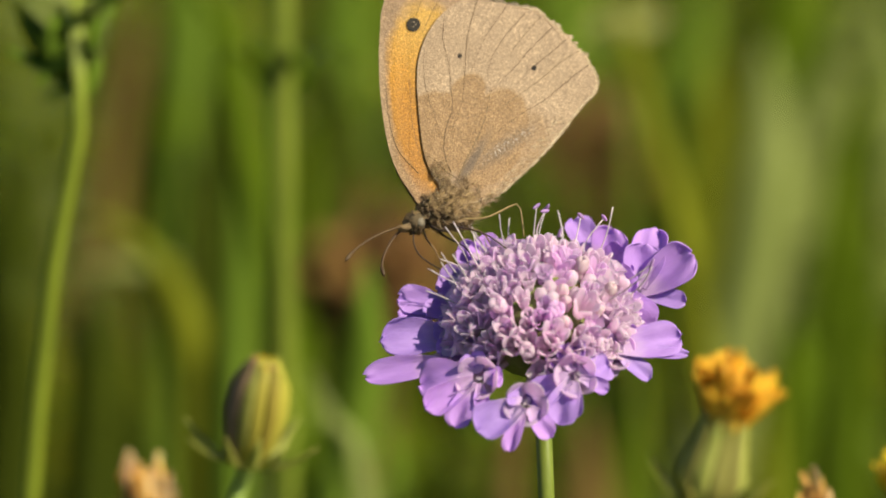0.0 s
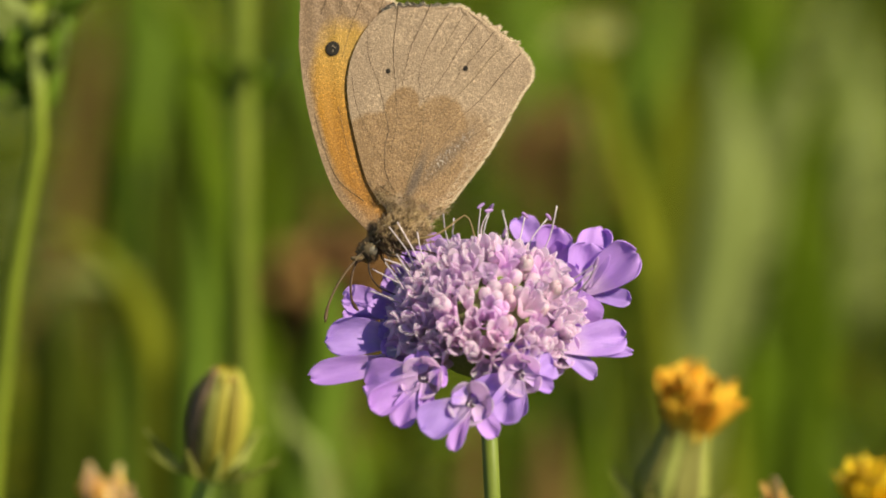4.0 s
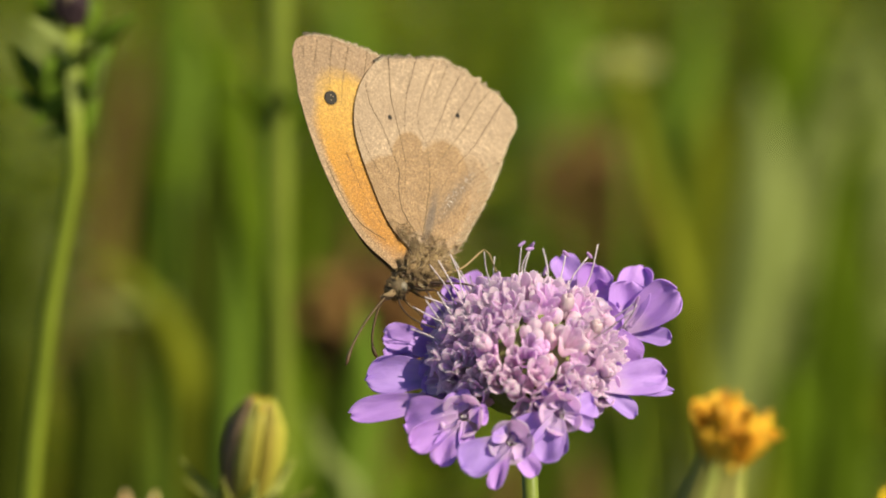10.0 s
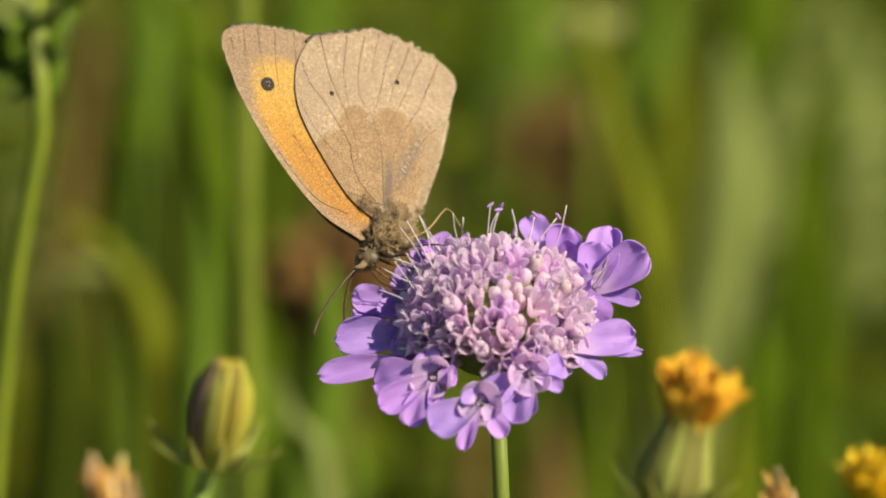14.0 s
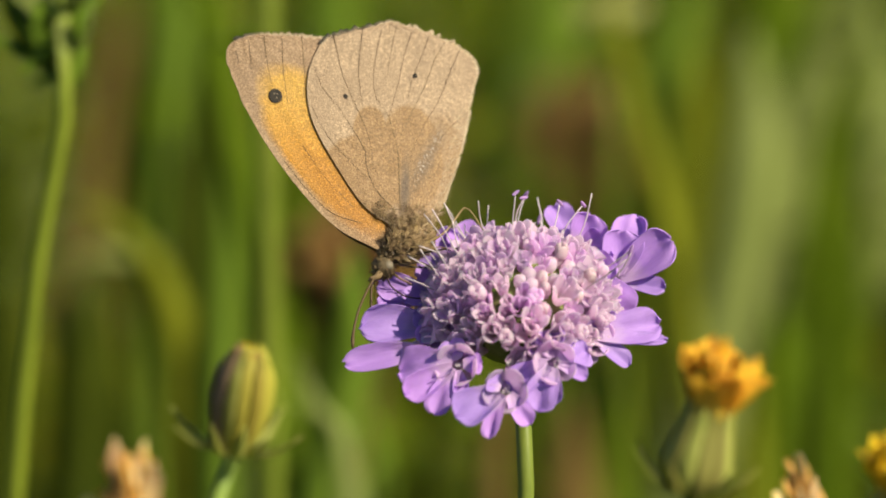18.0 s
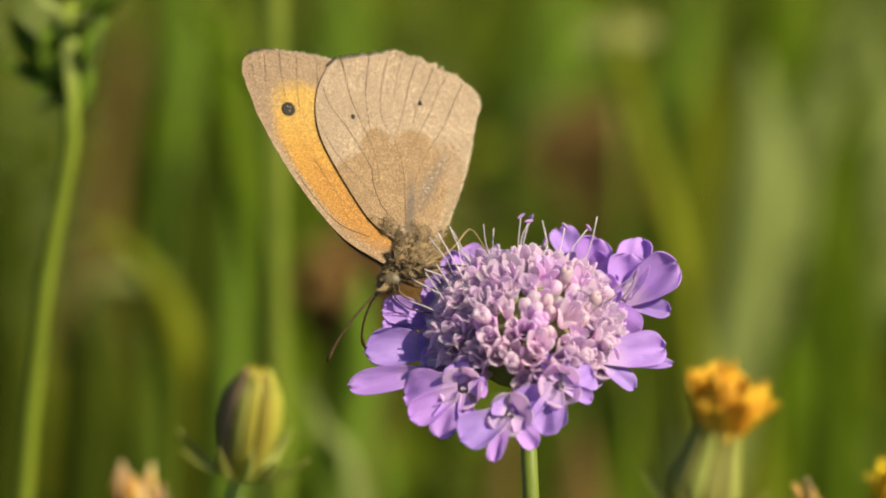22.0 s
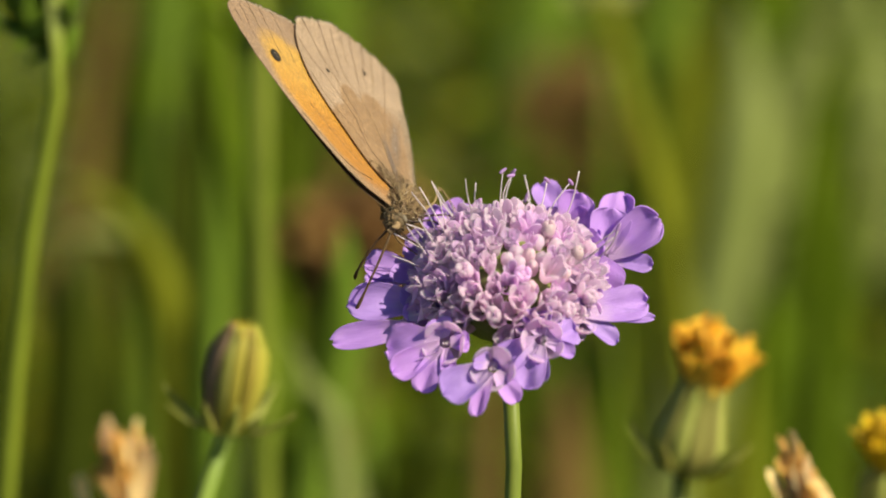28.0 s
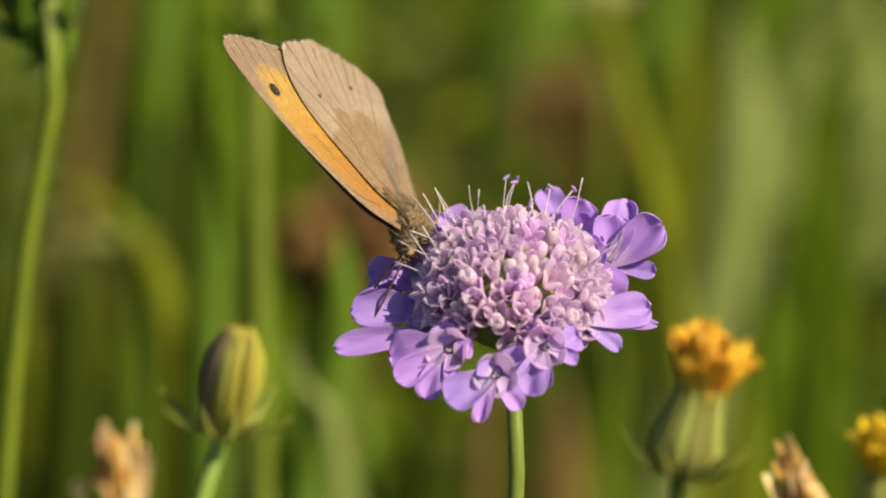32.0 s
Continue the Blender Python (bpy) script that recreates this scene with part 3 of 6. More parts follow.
tall_leaf("broad_leaf", "arching yellow-green leaf bent at its tip", [(-0.0522, 0.7900, -0.0100), (-0.0557, 0.7900, 0.1648), (-0.0584, 0.7900, 0.2997), (-0.0597, 0.7860, 0.3217), (-0.0625, 0.7820, 0.3355), (-0.0674, 0.7780, 0.3451), (-0.0731, 0.7740, 0.3519), (-0.0792, 0.7700, 0.3559)], 0.0121, LEAF_OLIVE, taper=7.0)
tall_leaf("broad_leaf", "narrow leaf coloured dark for the shade under the arching one", [(-0.0640, 0.8700, -0.0100), (-0.0639, 0.8700, 0.1483), (-0.0638, 0.8700, 0.2696), (-0.0637, 0.8660, 0.2996), (-0.0640, 0.8620, 0.3304), (-0.0649, 0.8580, 0.3563)], 0.0106, LEAF_SHADE, taper=9.0)
tall_leaf("broad_leaf", "leaf coloured dark for the shade behind the slim stalk", [(-0.0817, 0.8300, -0.0100), (-0.0812, 0.8300, 0.1436), (-0.0808, 0.8300, 0.2611), (-0.0805, 0.8260, 0.2874), (-0.0803, 0.8220, 0.3103), (-0.0811, 0.8180, 0.3316)], 0.0110, LEAF_SHADE, taper=9.0)
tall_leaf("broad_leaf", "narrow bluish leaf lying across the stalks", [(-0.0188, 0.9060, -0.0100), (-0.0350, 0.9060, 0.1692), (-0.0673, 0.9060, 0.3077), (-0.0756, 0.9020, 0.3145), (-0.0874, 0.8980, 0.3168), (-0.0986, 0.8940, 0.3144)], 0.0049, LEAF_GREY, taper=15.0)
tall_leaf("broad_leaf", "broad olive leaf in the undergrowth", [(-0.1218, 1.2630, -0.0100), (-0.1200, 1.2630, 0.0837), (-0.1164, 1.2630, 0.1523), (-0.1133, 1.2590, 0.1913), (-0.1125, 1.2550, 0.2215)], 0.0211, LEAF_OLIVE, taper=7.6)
tall_leaf("broad_leaf", "green leaf coloured dark for deep shade", [(-0.0932, 0.8260, -0.0100), (-0.0916, 0.8260, 0.1503), (-0.0883, 0.8260, 0.2732), (-0.0874, 0.8220, 0.2937), (-0.0854, 0.8180, 0.3111)], 0.0131, LEAF_SHADE, taper=18.9)
tall_leaf("broad_leaf", "lanceolate bright green leaf with pointed tip", [(-0.0517, 0.6720, -0.0100), (-0.0422, 0.6720, 0.1746), (-0.0232, 0.6720, 0.3174), (-0.0194, 0.6680, 0.3365), (-0.0174, 0.6640, 0.3530), (-0.0169, 0.6600, 0.3689)], 0.0118, LEAF_BRIGHT, taper=14.8)
tall_leaf("broad_leaf", "pale bluish green leaf curving sideways", [(0.0176, 0.7920, -0.0100), (0.0046, 0.7920, 0.1535), (-0.0216, 0.7920, 0.2791), (-0.0252, 0.7880, 0.2908), (-0.0314, 0.7840, 0.3057), (-0.0359, 0.7800, 0.3184)], 0.0095, LEAF_GREY, taper=11.7)
tall_leaf("broad_leaf", "green leaf low behind the bud", [(-0.0452, 0.8260, -0.0100), (-0.0418, 0.8260, 0.1503), (-0.0352, 0.8260, 0.2733), (-0.0340, 0.8220, 0.2883), (-0.0327, 0.8180, 0.3044)], 0.0092, LEAF, taper=22.3)
tall_leaf("grass_blade", "long olive grass blade arching upwards", [(0.0838, 0.8340, -0.0100), (0.0755, 0.8340, 0.1690), (0.0588, 0.8340, 0.3073), (0.0541, 0.8300, 0.3329), (0.0483, 0.8260, 0.3553), (0.0413, 0.8220, 0.3772), (0.0364, 0.8180, 0.3948)], 0.0073, LEAF_OLIVE, taper=25.4)
tall_leaf("broad_leaf", "broad pale grey-green meadow leaf", [(0.0645, 1.1380, -0.0100), (0.0713, 1.1380, 0.1222), (0.0849, 1.1380, 0.2222), (0.0898, 1.1340, 0.2457), (0.0953, 1.1300, 0.2745), (0.0980, 1.1260, 0.3064), (0.0965, 1.1220, 0.3396)], 0.0269, LEAF_GREY, taper=7.4)
tall_leaf("broad_leaf", "pale grey-green leaf leaning outwards", [(0.1449, 1.5520, -0.0100), (0.1473, 1.5520, 0.1026), (0.1520, 1.5520, 0.1865), (0.1556, 1.5480, 0.2301), (0.1665, 1.5440, 0.2730), (0.1824, 1.5400, 0.3055)], 0.0363, LEAF_GREY, taper=3.9)
tall_leaf("broad_leaf", "green leaf leaning in front of pale grass", [(0.0924, 1.0770, -0.0100), (0.0966, 1.0770, 0.1208), (0.1051, 1.0770, 0.2196), (0.1107, 1.0730, 0.2635), (0.1188, 1.0690, 0.3046), (0.1282, 1.0650, 0.3397)], 0.0119, LEAF, taper=6.5)
tall_leaf("grass_blade", "narrow green grass blade", [(0.0983, 1.0200, -0.0100), (0.1004, 1.0200, 0.1442), (0.1047, 1.0200, 0.2622), (0.1068, 1.0160, 0.2999), (0.1112, 1.0120, 0.3336), (0.1221, 1.0080, 0.3633)], 0.0071, LEAF, taper=8.2)
tall_leaf("broad_leaf", "upright fresh green meadow leaf", [(0.1047, 0.9780, -0.0100), (0.1064, 0.9780, 0.1355), (0.1097, 0.9780, 0.2463), (0.1114, 0.9740, 0.2862), (0.1142, 0.9700, 0.3158)], 0.0130, LEAF, taper=10.6)
tall_leaf("broad_leaf", "low green leaf behind the fading flower", [(0.0939, 0.9780, -0.0100), (0.0937, 0.9780, 0.1283), (0.0933, 0.9780, 0.2332), (0.0931, 0.9740, 0.2637), (0.0923, 0.9700, 0.2871)], 0.0186, LEAF, taper=12.4)
tall_leaf("broad_leaf", "olive leaf low behind the scabious", [(0.0838, 1.7380, -0.0100), (0.0839, 1.7380, 0.0067), (0.0841, 1.7380, 0.0121), (0.0862, 1.7340, 0.0540), (0.0871, 1.7300, 0.0896)], 0.0332, LEAF_OLIVE, taper=1.9)
tall_leaf("dry_stalk", "dry brown stalk behind the flower", [(0.0065, 0.7880, -0.0100), (0.0081, 0.7880, 0.1563), (0.0112, 0.7880, 0.2842), (0.0118, 0.7840, 0.2986), (0.0123, 0.7800, 0.3127)], 0.0065, DRY, taper=33.2)
tall_leaf("broad_leaf", "dark leaf between the stalks", [(-0.0447, 1.0730, -0.0100), (-0.0426, 1.0730, 0.1526), (-0.0383, 1.0730, 0.2775), (-0.0362, 1.0690, 0.3184), (-0.0350, 1.0650, 0.3482)], 0.0150, LEAF_SHADE, taper=11.4)
tall_leaf("broad_leaf", "dark upright leaf beside the thick stalk", [(-0.0772, 0.9820, -0.0100), (-0.0747, 0.9820, 0.1599), (-0.0698, 0.9820, 0.2907), (-0.0680, 0.9780, 0.3220), (-0.0642, 0.9740, 0.3557), (-0.0631, 0.9700, 0.3842)], 0.0093, LEAF_SHADE, taper=9.5)
tall_leaf("broad_leaf", "broad leaf coloured dark for the shade", [(-0.1426, 0.9780, -0.0100), (-0.1375, 0.9780, 0.1497), (-0.1273, 0.9780, 0.2722), (-0.1228, 0.9740, 0.3084), (-0.1200, 0.9700, 0.3376)], 0.0186, LEAF_SHADE, taper=12.0)
tall_leaf("broad_leaf", "olive leaf behind the pale grass", [(0.0816, 1.3580, -0.0100), (0.0850, 1.3580, 0.1260), (0.0917, 1.3580, 0.2292), (0.0952, 1.3540, 0.2652), (0.0976, 1.3500, 0.3049)], 0.0195, LEAF_OLIVE, taper=9.4)
tall_leaf("broad_leaf", "bright leaf far behind the butterfly", [(0.0378, 2.1180, -0.0100), (0.0423, 2.1180, 0.0811), (0.0512, 2.1180, 0.1474), (0.0608, 2.1140, 0.1956), (0.0670, 2.1100, 0.2431)], 0.0620, LEAF_BRIGHT, taper=4.0)
tall_leaf("broad_leaf", "fresh green leaf over the meadow", [(0.0932, 1.5480, -0.0100), (0.0954, 1.5480, 0.1403), (0.0999, 1.5480, 0.2550), (0.1017, 1.5440, 0.2853), (0.1071, 1.5400, 0.3152)], 0.0296, LEAF_BRIGHT, taper=6.1)
tall_leaf("broad_leaf", "dark leaf low beside the stem", [(-0.0174, 1.0730, -0.0100), (-0.0132, 1.0730, 0.1054), (-0.0048, 1.0730, 0.1917), (-0.0030, 1.0690, 0.2037), (-0.0013, 1.0650, 0.2228)], 0.0188, LEAF_SHADE, taper=13.2)
tall_leaf("broad_leaf", "green leaf low in the meadow", [(0.0640, 1.1680, -0.0100), (0.0606, 1.1680, 0.0965), (0.0536, 1.1680, 0.1754), (0.0504, 1.1640, 0.2000), (0.0472, 1.1600, 0.2243)], 0.0204, LEAF, taper=8.6)
tall_leaf("broad_leaf", "sunlit green leaf over the meadow", [(0.1584, 1.7380, -0.0100), (0.1586, 1.7380, 0.1231), (0.1590, 1.7380, 0.2237), (0.1592, 1.7340, 0.2632), (0.1608, 1.7300, 0.3021)], 0.0443, LEAF, taper=6.0)
tall_leaf("broad_leaf", "fresh green leaf over the stalks", [(-0.0618, 1.5480, -0.0100), (-0.0582, 1.5480, 0.1457), (-0.0510, 1.5480, 0.2648), (-0.0482, 1.5440, 0.2950), (-0.0455, 1.5400, 0.3200)], 0.0296, LEAF_BRIGHT, taper=9.0)
tall_leaf("broad_leaf", "green leaf among the stalks", [(-0.0965, 1.1680, -0.0100), (-0.0966, 1.1680, 0.1476), (-0.0967, 1.1680, 0.2683), (-0.0968, 1.1640, 0.3032), (-0.0969, 1.1600, 0.3337)], 0.0167, LEAF, taper=11.9)
tall_leaf("broad_leaf", "light green leaf low in the meadow", [(-0.0956, 1.2630, -0.0100), (-0.0957, 1.2630, 0.0791), (-0.0960, 1.2630, 0.1438), (-0.0962, 1.2590, 0.1788), (-0.0965, 1.2550, 0.2090)], 0.0221, LEAF_BRIGHT, taper=6.1)
tall_leaf("broad_leaf", "fresh green leaf beside the yellow flower", [(0.1451, 1.3580, -0.0100), (0.1454, 1.3580, 0.0666), (0.1462, 1.3580, 0.1211), (0.1470, 1.3540, 0.1631), (0.1480, 1.3500, 0.1999)], 0.0259, LEAF_BRIGHT, taper=4.8)
tall_leaf("broad_leaf", "low leaf coloured dark for the shade beside the withered flower", [(-0.0892, 0.7880, -0.0100), (-0.0869, 0.7880, 0.1563), (-0.0823, 0.7880, 0.2841), (-0.0806, 0.7840, 0.3142), (-0.0792, 0.7800, 0.3384)], 0.0150, LEAF_SHADE, taper=11.6)
tall_leaf("broad_leaf", "broad leaf coloured dark for the shade under the knapweed", [(-0.1228, 0.8580, -0.0100), (-0.1189, 0.8580, 0.1452), (-0.1112, 0.8580, 0.2641), (-0.1078, 0.8540, 0.2995), (-0.1046, 0.8500, 0.3257)], 0.0177, LEAF_SHADE, taper=9.8)
tall_leaf("broad_leaf", "dark green leaf behind the bud", [(-0.0435, 0.9580, -0.0100), (-0.0420, 0.9580, 0.1542), (-0.0390, 0.9580, 0.2803), (-0.0378, 0.9540, 0.3126), (-0.0375, 0.9500, 0.3381)], 0.0137, LEAF_SHADE, taper=10.9)
tall_leaf("broad_leaf", "serrated dark leaf hanging from the stalk node", [(0.0000, 0.7080, -0.0100), (-0.0149, 0.7080, 0.2176), (-0.0447, 0.7080, 0.3956), (-0.0471, 0.7040, 0.4052), (-0.0511, 0.7000, 0.4148)], 0.0078, LEAF, taper=22.4)
tall_leaf("broad_leaf", "leaf coloured dark for the shade under the stalks", [(-0.0860, 0.8000, -0.0100), (-0.0854, 0.8000, 0.1523), (-0.0849, 0.8000, 0.2769), (-0.0846, 0.7960, 0.2981), (-0.0857, 0.7920, 0.3150), (-0.0869, 0.7880, 0.3290)], 0.0119, LEAF_SHADE, taper=10.0)
tall_leaf("broad_leaf", "pale bluish leaf behind the bud", [(0.0083, 0.6550, -0.0100), (-0.0064, 0.6550, 0.1773), (-0.0178, 0.6550, 0.3224), (-0.0202, 0.6510, 0.3334), (-0.0237, 0.6470, 0.3431), (-0.0271, 0.6430, 0.3522)], 0.0062, LEAF_GREY, taper=9.0)
tall_leaf("broad_leaf", "fresh leaf beside the pale bluish one", [(-0.0071, 0.8000, -0.0100), (-0.0117, 0.8000, 0.1559), (-0.0152, 0.8000, 0.2835), (-0.0163, 0.7960, 0.2980), (-0.0188, 0.7920, 0.3097)], 0.0075, LEAF_BRIGHT, taper=9.0)
tall_leaf("broad_leaf", "low leaf coloured dark for the shade under the pale one", [(-0.0284, 0.6300, -0.0100), (-0.0296, 0.6300, 0.1730), (-0.0306, 0.6300, 0.3146), (-0.0308, 0.6260, 0.3254), (-0.0310, 0.6220, 0.3366)], 0.0118, LEAF_SHADE, taper=6.0)
tall_leaf("broad_leaf", "low leaf coloured dark for the shade beside the pointed leaf", [(-0.0236, 0.6500, -0.0100), (-0.0170, 0.6500, 0.1696), (-0.0119, 0.6500, 0.3084), (-0.0107, 0.6460, 0.3195), (-0.0099, 0.6420, 0.3315)], 0.0071, LEAF_SHADE, taper=6.0)
tall_leaf("broad_leaf", "pale leaf high over the far meadow", [(0.2145, 1.7000, -0.0100), (0.2145, 1.7000, -0.0002), (0.2145, 1.7000, -0.0004), (0.2124, 1.6960, 0.1145), (0.2094, 1.6920, 0.2121), (0.2035, 1.6880, 0.2695)], 0.0319, LEAF_GREY, taper=6.0)
tall_leaf("broad_leaf", "olive leaf low behind the orange flower", [(0.0902, 0.9500, -0.0100), (0.0877, 0.9500, 0.1237), (0.0857, 0.9500, 0.2248), (0.0841, 0.9460, 0.2548), (0.0844, 0.9420, 0.2779)], 0.0126, LEAF_OLIVE, taper=6.0)
tall_leaf("broad_leaf", "dry brown leaf low behind the scabious stem", [(0.0381, 1.1000, -0.0100), (0.0387, 1.1000, 0.0928), (0.0392, 1.1000, 0.1687), (0.0398, 1.0960, 0.1997), (0.0403, 1.0920, 0.2301)], 0.0258, DRY, taper=5.0)
tall_leaf("broad_leaf", "dry leaf low between the flowers", [(0.0725, 1.2000, -0.0100), (0.0729, 1.2000, 0.0757), (0.0732, 1.2000, 0.1376), (0.0736, 1.1960, 0.1673), (0.0740, 1.1920, 0.1945)], 0.0169, DRY, taper=5.0)


def tall_stalk():
    """A thick stalk with a whorl of leaves at its node."""
    ob = thing("tall_stalk", "thick pale green stalk with a leafy node, out of focus", "plant stalk", pose(-0.0286, 0.585, 0))
    bm = bmesh.new()
    tube(bm, spline([(0, 0, -0.01), (0.0004, -0.004, 0.2), (0.0, -0.005, 0.40), (0.0005, 0.004, 0.50)], 16), [0.0023] * 9 + [0.0021] * 7, 10)
    part("stem", bm, STEM_PALE, ob)
    for az, l in ((10, 0.012), (120, 0.010), (205, 0.011), (290, 0.010)):
        bm = bmesh.new()
        d = Vector((math.cos(radians(az)), math.sin(radians(az)), 0))
        blade(bm, [(0, 0, 0), d * l * 0.4 + Vector((0, 0, 0.008)), d * l * 0.8 + Vector((0, 0, 0.012)), d * l + Vector((0, 0, 0.009))], 0.006, rows=8, face=Vector((0, 0, 1)))
        part("leaf", bm, LEAF, ob, m=pose(0, 0, 0.409))
    return ob


tall_stalk()


def pale_umbel():
    """A thin stalk that ends in a loose pale cluster of small flowers."""
    ob = thing("umbel_flower", "pale yellow-green flower cluster, far out of focus", "flower", pose(0.0543, 0.8660, 0))
    rn = random.Random(41)
    top = Vector((-0.0135, -0.0060, 0.3801))
    bm = bmesh.new()
    tube(bm, spline([(0, 0, -0.01), (0, 0, 0.2), top * 0.8, top], 14), [0.0016] * 7 + [0.0012] * 7, 8)
    part("stem", bm, STEM_OLIVE, ob)
    for k in range(34):
        a, r = k * 2.39996, 0.0088 * math.sqrt((k + 0.5) / 34)
        at = top + Vector((r * math.cos(a), r * math.sin(a), 0.006 - 30 * r * r + rn.uniform(-0.002, 0.002)))
        bm = bmesh.new()
        tube(bm, [(0, 0, 0), (at - top) * 0.6, at - top], 0.00035, 5)
        ray = part("flower_stalk", bm, STEM_PALE, ob, m=Matrix.Translation(top))
        bm = bmesh.new()
        for _ in range(6):
            bobble(bm, [rn.uniform(-0.0011, 0.0011) for _ in range(3)], 0.0008, 0.0008, 0.0007, 6, 5)
        part("floret", bm, PALE_BLOOM, ray, m=Matrix.Translation(at - top))
    return ob


pale_umbel()


def dock_plant(x, y, h, seed):
    """A withered stalk set with small rust-brown seed clusters."""
    rnd = random.Random(seed)
    ob = thing("dock_plant", "withered rust-brown seed stalk far behind", "plant", pose(x, y, 0), "seed stalks")
    bm = bmesh.new()
    tube(bm, [(0, 0, -0.01), (0.002, 0, h * 0.5), (0, 0, h)], [0.002, 0.0018, 0.001], 6)
    part("stem", bm, DRY, ob)
    for _ in range(22):
        z = h - rnd.uniform(0.0, 0.029 * y)
        a, r = rnd.uniform(0, 6.283), rnd.uniform(0.002, 0.014 + 0.006 * y)
        bm = bmesh.new()
        for _ in range(7):
            bobble(bm, [rnd.uniform(-0.004, 0.004) for _ in range(3)], 0.0026, 0.0026, 0.003, 5, 4)
        part("seed_head", bm, RUST, ob, m=pose(r * math.cos(a), r * math.sin(a), z))
    return ob


for k, (x, y, h) in enumerate(((-0.041, 1.5, 0.215), (-0.052, 1.45, 0.205), (0.060, 1.72, 0.225), (0.078, 1.76, 0.215), (-0.0180, 0.90, 0.325), (-0.0225, 0.93, 0.318))):
    dock_plant(x, y, h, k)


KNAPWEED_LEAVES = [  # root, way to the middle and to the tip, width, material
    ((0.0304, 0.0020, 0.4439), (-0.0024, -0.0030, 0.0020), (-0.0051, -0.0060, 0.0047), 0.0028, LEAF_GREY),
    ((0.0297, 0.0020, 0.4323), (-0.0038, 0.0000, 0.0030), (-0.0093, 0.0000, 0.0058), 0.0035, LEAF_BRIGHT),
    ((0.0261, 0.0020, 0.4361), (-0.0019, 0.0030, 0.0037), (-0.0047, 0.0060, 0.0073), 0.0041, LEAF),
    ((0.0326, 0.0020, 0.4428), (0.0024, -0.0015, 0.0028), (0.0068, -0.0030, 0.0058), 0.0028, LEAF_BRIGHT),
    ((0.0319, 0.0020, 0.4394), (0.0020, 0.0015, 0.0029), (0.0043, 0.0030, 0.0069), 0.0028, LEAF_BRIGHT),
    ((0.0319, 0.0020, 0.4353), (0.0022, -0.0030, 0.0046), (0.0030, -0.0060, 0.0094), 0.0024, LEAF_GREY),
    ((0.0319, 0.0020, 0.4450), (0.0010, 0.0000, 0.0041), (-0.0003, 0.0000, 0.0085), 0.0028, LEAF_BRIGHT),
    ((0.0309, 0.0020, 0.4376), (-0.0000, 0.0030, 0.0029), (-0.0008, 0.0060, 0.0053), 0.0035, LEAF),
    ((0.0285, 0.0020, 0.4331), (-0.0011, -0.0015, 0.0051), (-0.0014, -0.0030, 0.0101), 0.0057, LEAF_BRIGHT),
    ((0.0295, 0.0020, 0.4346), (-0.0007, 0.0015, 0.0046), (-0.0019, 0.0030, 0.0085), 0.0057, LEAF_BRIGHT),
    ((0.0303, 0.0020, 0.4310), (-0.0003, -0.0030, 0.0051), (-0.0003, -0.0060, 0.0100), 0.0047, LEAF_GREY),
    ((0.0316, 0.0020, 0.4310), (0.0010, -0.0000, 0.0047), (0.0011, -0.0000, 0.0100), 0.0024, LEAF_BRIGHT),
    ((0.0283, 0.0020, 0.4437), (-0.0023, 0.0030, 0.0050), (-0.0036, 0.0060, 0.0094), 0.0026, LEAF),
    ((0.0312, 0.0020, 0.4372), (-0.0032, -0.0015, -0.0013), (-0.0064, -0.0030, -0.0040), 0.0026, LEAF_BRIGHT),
    ((0.0306, 0.0020, 0.4308), (-0.0027, 0.0015, 0.0009), (-0.0051, 0.0030, -0.0003), 0.0022, LEAF_BRIGHT),
    ((0.0312, 0.0020, 0.4417), (0.0011, -0.0030, 0.0023), (0.0027, -0.0060, 0.0035), 0.0022, LEAF_GREY),
]


def knapweed():
    """A slim stalk that carries a leafy, unopened head."""
    ob = thing("knapweed", "slim green stalk with a leafy unopened knapweed head", "plant", pose(-0.0822, 0.4875, -0.0028))
    bm = bmesh.new()
    tube(bm, spline([(0, 0, -0.01), (0.012, 0, 0.25), (0.0235, 0.0000, 0.3842), (0.0267, 0.0000, 0.4089), (0.0311, 0.0000, 0.4308), (0.0313, 0.0000, 0.4397), (0.0303, 0.0010, 0.4467)], 24), [0.0016] * 12 + [0.0014] * 6 + [0.0012] * 6, 10)
    part("stem", bm, STEM_OLIVE, ob)
    top = Vector(((0.0303, 0.0010, 0.4497)))
    bm = bmesh.new()
    bobble(bm, top, 0.0025, 0.0025, 0.0036, 12, 9)
    part("flower_head", bm, PURPLE, ob, "dark brown scaly closed flower head")
    rn = random.Random(5)
    for k in range(22):  # scales that overlap on the head
        a, z = radians(k * 137.5), -0.003 + 0.0055 * k / 22
        d = Vector((math.cos(a), math.sin(a), 0))
        r = 0.0026 * math.sqrt(max(0.1, 1 - (z / 0.0037) ** 2))
        bm = bmesh.new()
        blade(bm, [(0, 0, 0), d * 0.0004 + Vector((0, 0, 0.0009)), d * 0.0003 + Vector((0, 0, 0.0017))], 0.0011, th=0.00012, rows=5, face=d)
        part("scale", bm, PURPLE if k % 3 else BRACT_DARK, ob, m=Matrix.Translation(top + d * r + Vector((0, 0, z))))
    for root, mid, tip, width, material in KNAPWEED_LEAVES:
        bm = bmesh.new()
        blade(bm, [(0, 0, 0), mid, tip], width, th=0.0002, rows=10, face=Vector((0.5, -0.6, 0.4 + 0.5 * rn.random())))
        part("leaf", bm, material, ob, m=Matrix.Translation(Vector(root) + Vector((0, -0.0015 * rn.random(), 0))))
    return ob


knapweed()


